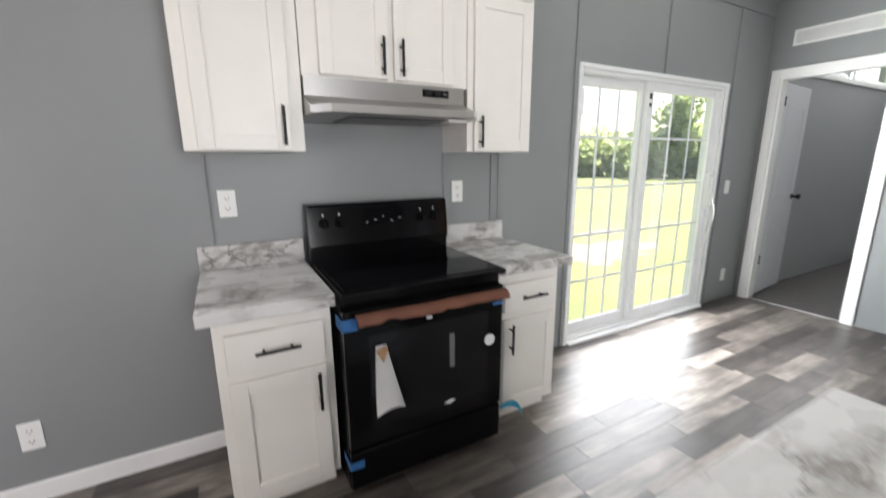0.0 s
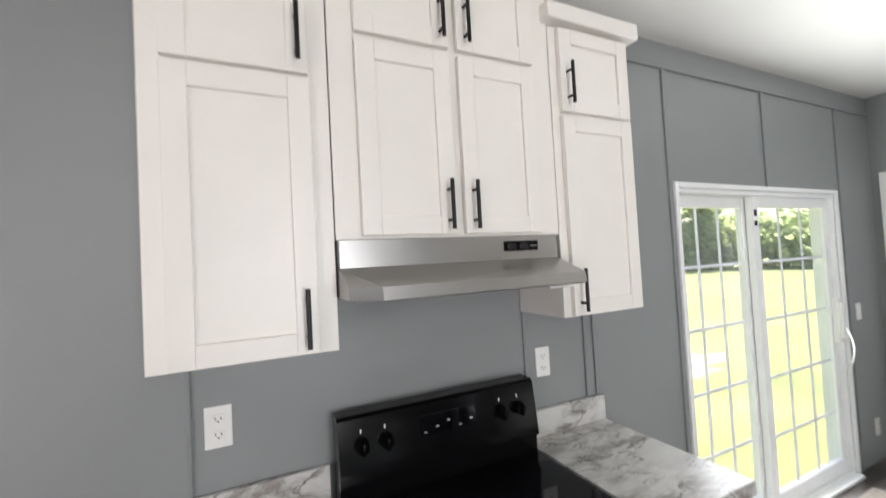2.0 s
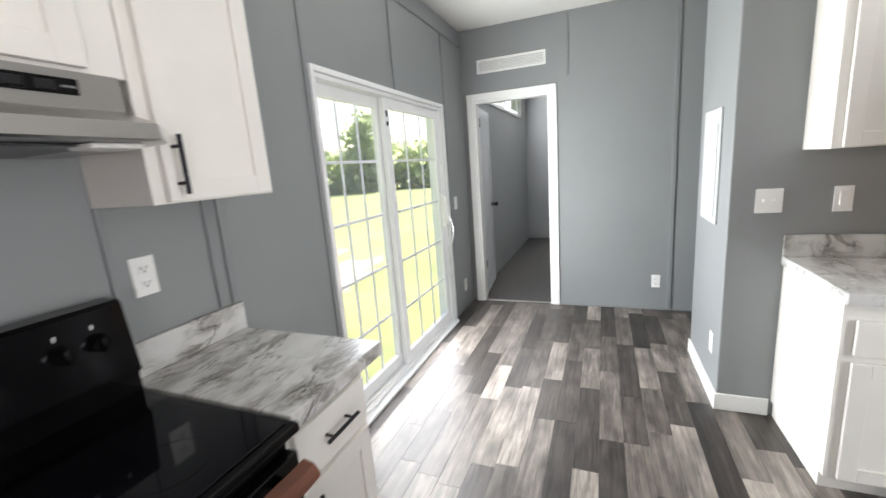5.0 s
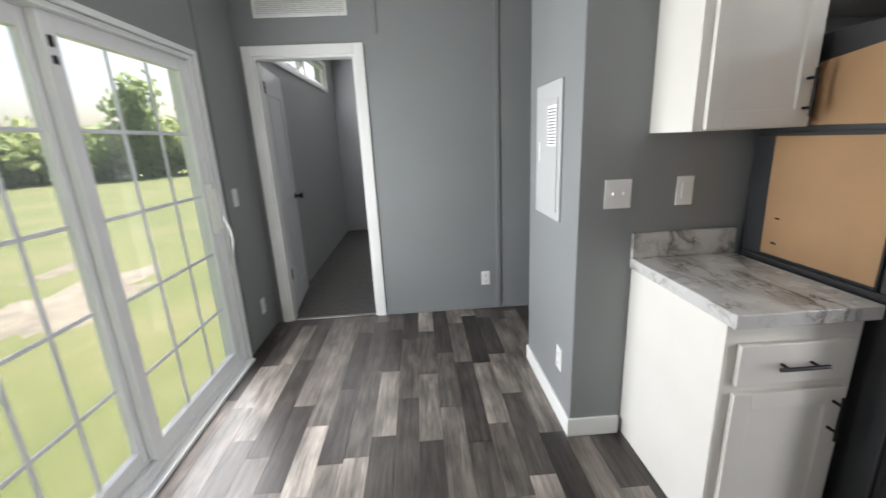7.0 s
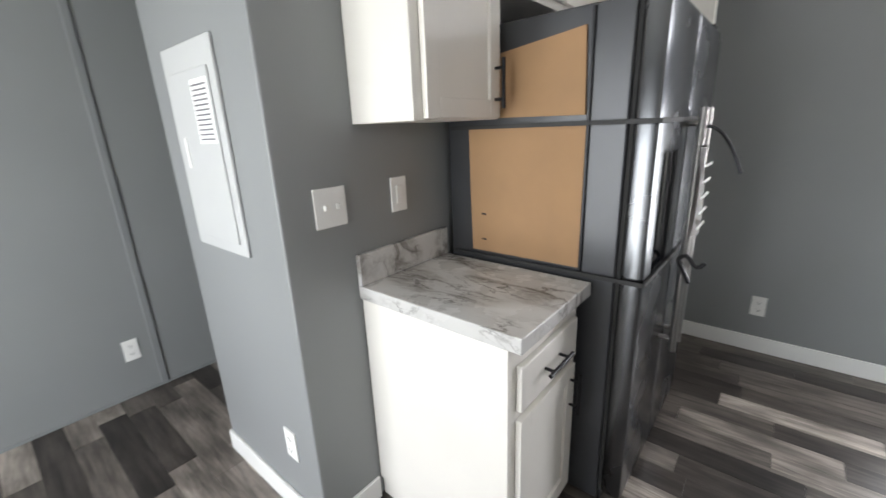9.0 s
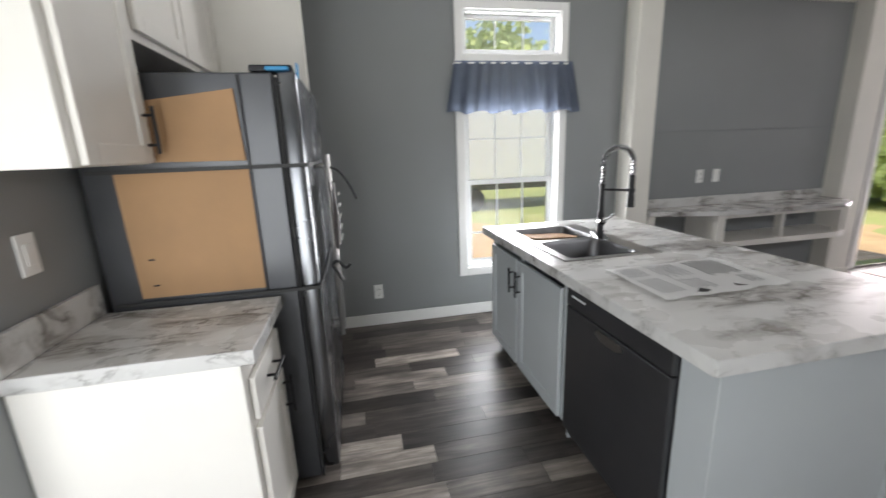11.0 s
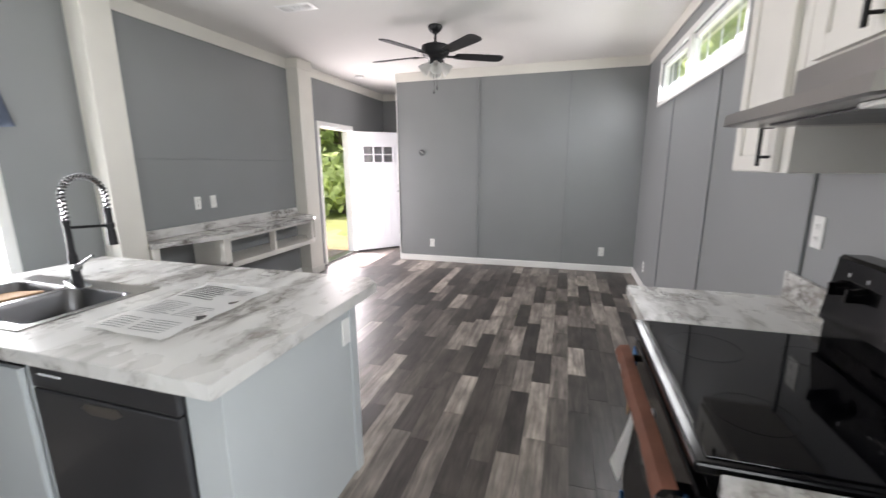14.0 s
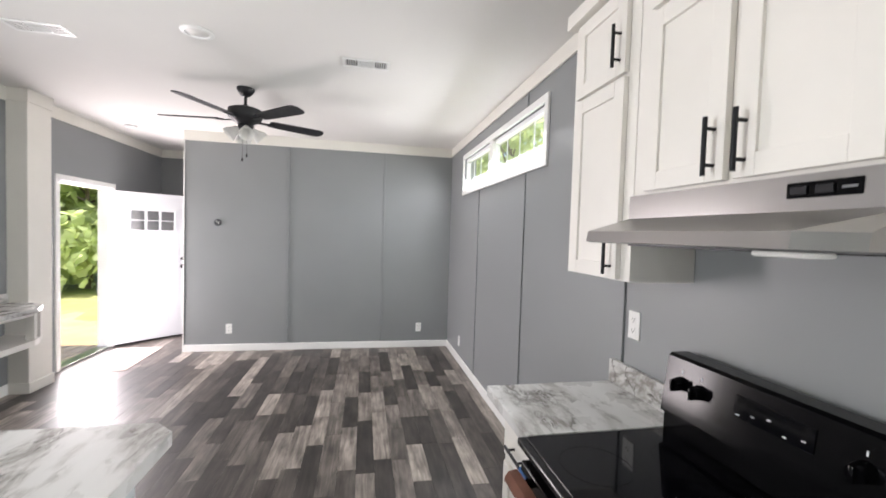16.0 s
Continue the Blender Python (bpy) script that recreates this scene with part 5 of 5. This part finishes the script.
rv = thing("return_vent", pose(XB, 1.55, 2.44, 0, 0, -90), "long white louvred return air grille over the bedroom door", "air vent")
bm = B((-0.335, -0.012, -0.065), (0.335, 0, -0.05), 0.002)
box(bm, (-0.335, -0.012, 0.05), (0.335, 0, 0.065), 0.002)
box(bm, (-0.335, -0.012, -0.05), (-0.315, 0, 0.05), 0.002)
box(bm, (0.315, -0.012, -0.05), (0.335, 0, 0.05), 0.002)
part("frame", bm, PLASTIC, rv)
part("backing", B((-0.315, -0.002, -0.05), (0.315, 0, 0.05)), BATTEN, rv)
for k in range(8):
    part("slat", B((-0.315, -0.010, -0.047 + 0.0125 * k), (0.315, -0.003, -0.040 + 0.0125 * k)), PLASTIC, rv)


def ceiling_register(x, y, turn):
    ob = thing("ceiling_register", pose(x, y, TOP, 0, 0, turn), "white louvred ceiling register", "air vent", "ceiling registers")
    bm = B((-0.075, -0.165, -0.008), (-0.055, 0.165, 0), 0.002)
    box(bm, (0.055, -0.165, -0.008), (0.075, 0.165, 0), 0.002)
    box(bm, (-0.055, -0.165, -0.008), (0.055, -0.145, 0), 0.002)
    box(bm, (-0.055, 0.145, -0.008), (0.055, 0.165, 0), 0.002)
    box(bm, (-0.055, -0.062, -0.008), (0.055, -0.052, 0))
    box(bm, (-0.055, 0.052, -0.008), (0.055, 0.062, 0))
    part("frame", bm, PLASTIC, ob)
    # near-black sheet: its colour stands for the shade of the duct behind the slats
    part("backing", B((-0.055, -0.145, -0.001), (0.055, 0.145, 0)), SHADOWGAP, ob)
    for k in range(5):
        for s in (-1, 1):
            y0 = s * (0.075 + 0.016 * k)
            part("slat", B((-0.055, y0 - 0.003, -0.010), (0.055, y0 + 0.003, -0.002)), PLASTIC, ob)
    for k in range(5):
        part("slat", B((-0.046 + 0.021 * k, -0.051, -0.008), (-0.042 + 0.021 * k, 0.051, -0.002)), PLASTIC, ob)


ceiling_register(-1.38, -1.145, 0)
ceiling_register(-1.385, 0.845, 0)
cl = thing("recessed_light", pose(-1.19, -0.18, TOP), "white recessed ceiling light, unlit", "ceiling light")
part("trim_ring", lathe(bmesh.new(), [(0.095, 0), (0.095, -0.006), (0.07, -0.012), (0.065, -0.004), (0.06, 0)], 36), PLASTIC, cl, smooth=True)
part("lens", lathe(bmesh.new(), [(0.064, -0.003), (0.05, -0.008), (0.0, -0.010)], 36), FROST, cl, smooth=True)
sm = thing("smoke_detector", pose(-3.98, -1.94, TOP), "round white smoke detector on the ceiling", "smoke detector")
part("body", lathe(bmesh.new(), [(0.065, 0), (0.065, -0.012), (0.055, -0.03), (0.03, -0.035), (0, -0.035)], 32), PLASTIC, sm, smooth=True)
part("vent_ring", lathe(bmesh.new(), [(0.0665, -0.012), (0.0665, -0.016), (0.06, -0.018)], 32), INK, sm, smooth=True)

# ceiling fan
fan = thing("ceiling_fan", pose(-2.19, -0.17, TOP, 0, 0, 0), "black five-blade ceiling fan with a four-shade light kit", "ceiling fan")
part("canopy", lathe(bmesh.new(), [(0.07, 0), (0.072, -0.015), (0.06, -0.04), (0.035, -0.065), (0.018, -0.07), (0.0, -0.07)], 32), FANBLACK, fan, smooth=True)
part("down_rod", tube(bmesh.new(), (0, 0, -0.06), (0, 0, -0.17), 0.013), FANBLACK, fan, smooth=True)
part("motor_housing", lathe(bmesh.new(), [(0.02, -0.14), (0.04, -0.155), (0.10, -0.17), (0.135, -0.185), (0.14, -0.235), (0.13, -0.262), (0.10, -0.285), (0.07, -0.30), (0.06, -0.315), (0.0, -0.315)], 36), FANBLACK, fan, smooth=True)
for k in range(5):
    rz = Matrix.Rotation(radians(48 + 72 * k), 4, "Z") @ Matrix.Translation((0, 0, -0.272)) @ Matrix.Rotation(radians(-11), 4, "X")
    arm = B((0.10, -0.018, -0.006), (0.24, 0.018, 0.002), 0.003)
    for v in arm.verts:
        v.co = rz @ v.co
    iron = part("blade_iron", arm, FANBLACK, fan)
    pts = [(0.20, -0.052), (0.30, -0.062), (0.64, -0.070), (0.68, -0.06), (0.70, -0.03), (0.70, 0.03), (0.68, 0.06), (0.64, 0.070), (0.30, 0.062), (0.20, 0.052)]
    part("blade", prism(bmesh.new(), pts, 0.003, 0.010, m=rz), FANBLACK, iron, "black wooden blade")
bm = lathe(bmesh.new(), [(0.055, -0.315), (0.06, -0.33), (0.05, -0.36), (0.02, -0.375), (0, -0.375)], 28)
kit = part("light_kit", bm, FANBLACK, fan, smooth=True)
for k in range(4):
    m = Matrix.Rotation(radians(20 + 90 * k), 4, "Z") @ Matrix.Translation((0.055, 0, -0.345)) @ Matrix.Rotation(radians(-48), 4, "Y")
    shade = part("glass_shade", lathe(bmesh.new(), [(0.022, 0), (0.028, -0.02), (0.045, -0.055), (0.058, -0.085), (0.064, -0.105), (0.060, -0.105), (0.054, -0.085), (0.040, -0.055), (0.022, -0.02)], 24, m), FROST, kit, "frosted tulip shade", smooth=True)
for x, y, l in ((0.02, 0.02, 0.19), (-0.015, -0.025, 0.22)):
    bm = wire(bmesh.new(), [(x, y, -0.37 - l * j / 4) for j in range(5)], 0.0015, 6)
    lathe(bm, [(0.004, -0.37 - l), (0.008, -0.385 - l), (0.006, -0.40 - l), (0, -0.402 - l)], 12, Matrix.Translation((x, y, 0)))
    part("pull_chain", bm, FANBLACK, fan)

# pendant over the island: only its lower ring comes into view
pe = thing("pendant_light", pose(0.535, -0.79, TOP), "black open-ring pendant fitting over the island", "pendant light")
part("canopy", lathe(bmesh.new(), [(0.055, 0), (0.055, -0.02), (0.02, -0.03), (0, -0.03)], 28), FANBLACK, pe, smooth=True)
part("rod", tube(bmesh.new(), (0, 0, -0.03), (0, 0, -0.345), 0.006), FANBLACK, pe, smooth=True)
for turn in (0, 90):
    spin = Matrix.Rotation(radians(turn + 20), 4, "Z")
    ring = [spin @ Vector((0.12 * math.sin(a), 0, -0.465 + 0.12 * math.cos(a))) for a in [2 * math.pi * k / 30 for k in range(31)]]
    part("cage_ring", wire(bmesh.new(), ring, 0.009), FANBLACK, pe, smooth=True)
part("finial", lathe(bmesh.new(), [(0, -0.575), (0.016, -0.58), (0.016, -0.60), (0, -0.61)], 14), FANBLACK, pe, smooth=True)

# valance over the kitchen window
va = thing("window_valance", pose(0.67, YW, 1.74), "sheer navy valance gathered over the kitchen window", "valance")
bm = bmesh.new()
cols, rows_ = 90, 8
grid = []
for i in range(cols + 1):
    s = i / cols
    line = []
    for j in range(rows_ + 1):
        f = j / rows_
        half = 0.50 + 0.075 * f
        x = -half + 2 * half * s
        fold = (0.010 + 0.022 * f) * math.sin(s * 62 + 1.5 * math.sin(s * 9)) + 0.012 * f * math.sin(s * 23)
        z = 0.39 - f * (0.385 + 0.012 * math.sin(s * 31) + (0.02 if abs(s - 0.5) < 0.02 else 0.0))
        line.append(bm.verts.new((x, 0.055 + 0.015 * f + fold * (0.5 + f * 0.5), z)))
    grid.append(line)
for a, b in zip(grid, grid[1:]):
    for j in range(rows_):
        bm.faces.new((a[j], a[j + 1], b[j + 1], b[j]))
part("cloth", bm, NAVY, va, smooth=True)
bm = tube(bmesh.new(), (-0.50, 0.05, 0.375), (0.50, 0.05, 0.375), 0.007)
for s in (-1, 1):
    tube(bm, (s * 0.50, 0.022, 0.375), (s * 0.50, 0.05, 0.375), 0.007)
part("rod", bm, PLASTIC, va)

# pink-grey sheet; the bright light on this floor is put into its colour
mat_ = thing("lit_floor_patch", pose(-3.75, -1.95, 0.0, 0, 0, 2), "flat sheet inside the front door, paled to the bright lit floor", "floor sheet")
part("sheet", B((-0.5, -0.25, 0.001), (0.42, 0.27, 0.005), 0.001), LITSHEET, mat_)

# ---- outdoors ----
bm = bmesh.new()
N = 60
gv = []
for i in range(N + 1):
    line = []
    for j in range(N + 1):
        x = math.copysign(abs(i / N * 2 - 1) ** 2.6 * 900, i / N * 2 - 1)
        y = math.copysign(abs(j / N * 2 - 1) ** 2.6 * 900, j / N * 2 - 1)
        line.append(bm.verts.new((x, y, -0.62 + 0.10 * noise.noise((x * 0.12, y * 0.12, 0)) * min(1, max(abs(x), abs(y)) / 12))))
    gv.append(line)
for a, b in zip(gv, gv[1:]):
    for j in range(N):
        bm.faces.new((a[j], b[j], b[j + 1], a[j + 1]))
solid("ground", bm, LAWN, "wide mown lawn with worn patches", "lawn", smooth=True)


def bare_patch(cx, cy, rx, ry, seed, mat=SANDMAT):
    """Bare sand with a ragged edge."""
    rnd = random.Random(seed)
    bm = bmesh.new()
    ring = []
    ph = [rnd.uniform(0, 6.28) for _ in range(4)]
    for k in range(56):
        a = 2 * math.pi * k / 56
        r = 1 + 0.18 * math.sin(3 * a + ph[0]) + 0.13 * math.sin(7 * a + ph[1]) + 0.09 * math.sin(13 * a + ph[2]) + 0.06 * math.sin(21 * a + ph[3])
        ring.append(bm.verts.new((cx + rx * r * math.cos(a), cy + ry * r * math.sin(a), -0.63)))
    mid = bm.verts.new((cx, cy, -0.55))
    for k in range(56):
        bm.faces.new((ring[k], ring[(k + 1) % 56], mid))
    return solid("sand_patch", bm, mat, "bare pale sand patch in the lawn", "sand")


bare_patch(7.16, 6.14, 1.7, 0.95, 3)
bare_patch(9.36, 7.74, 0.9, 0.3, 6)
bare_patch(-6.5, -5.5, 3.0, 1.6, 9, CLAYSAND)
bare_patch(1.0, -7.4, 4.6, 3.2, 12, CLAYSAND)


def tree(x, y, height, spread, seed, mat, leaves=900, low=0.3, size=0.32):
    """A tapered trunk with limbs, and a ragged crown of small leaf clumps."""
    rnd = random.Random(seed)
    ob = thing("tree", pose(x, y, -0.62), "leafy green tree at the edge of the lawn", "tree", "trees round the lawn")
    bm = bmesh.new()
    tube(bm, (0, 0, 0), (0.1, 0, height * 0.75), 0.02 * height, 0.006 * height, 10)
    tips = []
    for k in range(11):
        a = rnd.uniform(0, 6.28)
        z = height * rnd.uniform(low, 0.72)
        r = spread * rnd.uniform(0.45, 0.9) * (1.15 - 0.5 * z / height)
        tip = (r * math.cos(a), r * math.sin(a), z + height * rnd.uniform(0.08, 0.25))
        tube(bm, (0.05, 0, z), tip, 0.007 * height, 0.002 * height, 6)
        tips.append(tip)
    tips.append((0.1, 0, height * 0.92))
    part("trunk", bm, BARK, ob, smooth=True)
    verts, faces = [], []
    for k in range(leaves):
        t = rnd.choice(tips)
        s = spread * 0.34
        c = Vector((t[0] + rnd.gauss(0, s), t[1] + rnd.gauss(0, s), t[2] + rnd.gauss(0, s * 0.6)))
        q = Euler((rnd.uniform(0, 3.1), rnd.uniform(0, 3.1), rnd.uniform(0, 6.2))).to_matrix()
        r = size * rnd.uniform(0.6, 1.4)
        base = len(verts)
        for u, v, w in ((-1, -0.5, 0), (0, -0.8, 0.25), (1, -0.3, 0), (0.7, 0.7, -0.2), (-0.5, 0.9, 0.15)):
            verts.append(tuple(c + q @ Vector((u * r, v * r, w * r))))
        faces.append((base, base + 1, base + 2, base + 3, base + 4))
    me = bpy.data.meshes.new("crown")
    me.from_pydata(verts, [], faces)
    me.materials.append(mat)
    cr = new("crown", me)
    cr.parent = ob
    return ob


rnd = random.Random(11)
for k in range(56):
    a = radians(4 + 1.75 * k + rnd.uniform(-0.5, 0.5))
    r = 47 + rnd.uniform(-3, 5)
    tree(2 + r * math.cos(a), 2 + r * math.sin(a), rnd.uniform(3.0, 5.0), rnd.uniform(2.4, 3.2), 100 + k, LEAFA if k % 3 else LEAFB, 560, 0.06, 0.34)
tree(41, 25.5, 9.0, 2.0, 7, LEAFA, 900, 0.35, 0.24)
tree(15, 40, 10.5, 2.6, 8, LEAFB, 800, 0.3, 0.28)
for k, (x, y, h) in enumerate(((-22, 9.5, 10), (-27, 13, 11), (-20, 13.5, 9), (-31, 9, 11), (-26, 17, 10))):
    tree(x, y, h, 2.8, 400 + k, LEAFB, 1100, 0.12, 0.26)
for k, (x, y, h) in enumerate(((-9.5, -31, 13), (-1.0, -36, 12))):
    tree(x, y, h, 3.0, 420 + k, LEAFB, 1300, 0.2, 0.28)
for k, (x, y, h) in enumerate(((-14, -8.2, 6.0), (-18, -12, 8), (-21, -8, 8), (-15.5, -10.5, 5), (-17, -6.5, 7), (-2.5, -32, 7), (8, -32, 8), (-12.5, -9.5, 3.4))):
    tree(x, y, h, 2.3, 300 + k, LEAFB, 2000, 0.08, 0.17)

# parked white trailer beyond the kitchen window
tr = thing("trailer", pose(-3.0, -12.0, -0.62), "long white trailer parked beyond the kitchen window", "trailer")
part("body", B((-2, -2.4, 1.05), (14, 0, 3.9), 0.06), TRAILER, tr)
part("chassis", B((-1.8, -2.2, 0.72), (13.8, -0.1, 1.04), 0.02), DARKSTEEL, tr)
for x in (1.2, 2.3, 3.4, 6.4, 7.5, 8.6):
    w = part("wheel", lathe(bmesh.new(), [(0.20, -0.11), (0.36, -0.11), (0.40, -0.06), (0.40, 0.06), (0.36, 0.11), (0.20, 0.11)], 28, Matrix.Translation((x, -0.16, 0.40)) @ Matrix.Rotation(radians(90), 4, "X")), RUBBER, tr, smooth=True)
    part("rim", lathe(bmesh.new(), [(0.20, -0.10), (0.20, 0.10), (0.08, 0.12), (0, 0.12)], 24, Matrix.Translation((x, -0.16, 0.40)) @ Matrix.Rotation(radians(90), 4, "X")), CHROME, w, smooth=True)
part("window", B((5.0, 0.0, 2.1), (6.0, 0.02, 2.7), 0.005), BLACKGLASS, tr)
part("emblem", prism(bmesh.new(), [(4.0, 2.45), (4.25, 2.62), (4.6, 2.68), (5.0, 2.62), (5.15, 2.5), (4.9, 2.4), (4.3, 2.38)], 0.001, 0.006, axis=1), material("green_emblem", (0.03, 0.28, 0.10), 0.5, vary=0.1, bump=0.0), tr, "green leaf-shaped emblem")
part("marking", B((2.6, 0.001, 1.95), (3.2, 0.006, 2.15)), DECKWOOD, tr)

# landing outside the front door
dk = thing("entry_deck", pose(-3.86, YW - 0.16, -0.62), "small weathered wood landing outside the front door", "deck")
for k in range(9):
    part("plank", B((-0.9, -0.14 * (k + 1) + 0.006, 0.50), (0.9, -0.14 * k, 0.535), 0.004), DECKWOOD, dk)
for x in (-0.86, 0.78):
    for y in (-1.24, -0.12):
        part("post", B((x, y, 0), (x + 0.09, y + 0.09, 0.499), 0.004), DECKWOOD, dk)

# ---- floor planks, the last and most numerous pieces ----
PW, LENGTHS = 0.122, (0.46, 0.61, 0.76)
meshes = {}
rnd = random.Random(4)
rest = []
count = 0
y = YW
while y < YS - 0.005:
    y1 = min(y + PW, YS)
    start = XHALL if y1 < YHALL + 0.1 else XE
    x = start - 0.6 * rnd.random()
    while x < XB:
        length = rnd.choice(LENGTHS)
        a, b = max(x, start), min(x + length, XB + 0.001)
        x += length
        if b - a < 0.03 or (a > 2.96 and b < 3.71 and y1 < 0.08):
            continue
        key = (round(b - a, 4), round(y1 - y, 4))
        if count < 300 and a > -1.9 and y1 > -1.3:
            count += 1
            if key not in meshes:
                meshes[key] = mesh_of("plank", B((0, 0, -0.0035), (key[0] - 0.0012, key[1] - 0.0012, 0.0), 0.0006), PLANK)
            ob = new("plank", meshes[key])
            ob.location = (a, y, 0.0)
            ob.parent = floor
        else:
            rest.append((a, b, y, y1))
    y = y1
verts, faces = [], []
for a, b, c, d in rest:
    base = len(verts)
    verts += [(a, c, 0), (b - 0.0015, c, 0), (b - 0.0015, d - 0.0015, 0), (a, d - 0.0015, 0), (a, c, -0.0035), (b - 0.0015, c, -0.0035), (b - 0.0015, d - 0.0015, -0.0035), (a, d - 0.0015, -0.0035)]
    faces += [tuple(base + k for k in f) for f in ((0, 1, 2, 3), (0, 4, 5, 1), (1, 5, 6, 2), (2, 6, 7, 3), (3, 7, 4, 0))]
me = bpy.data.meshes.new("plank_rest")
me.from_pydata(verts, [], faces)
me.materials.append(PLANK)
ob = new("plank_rest", me)
ob.parent = floor
ob["kind"] = "stuff"
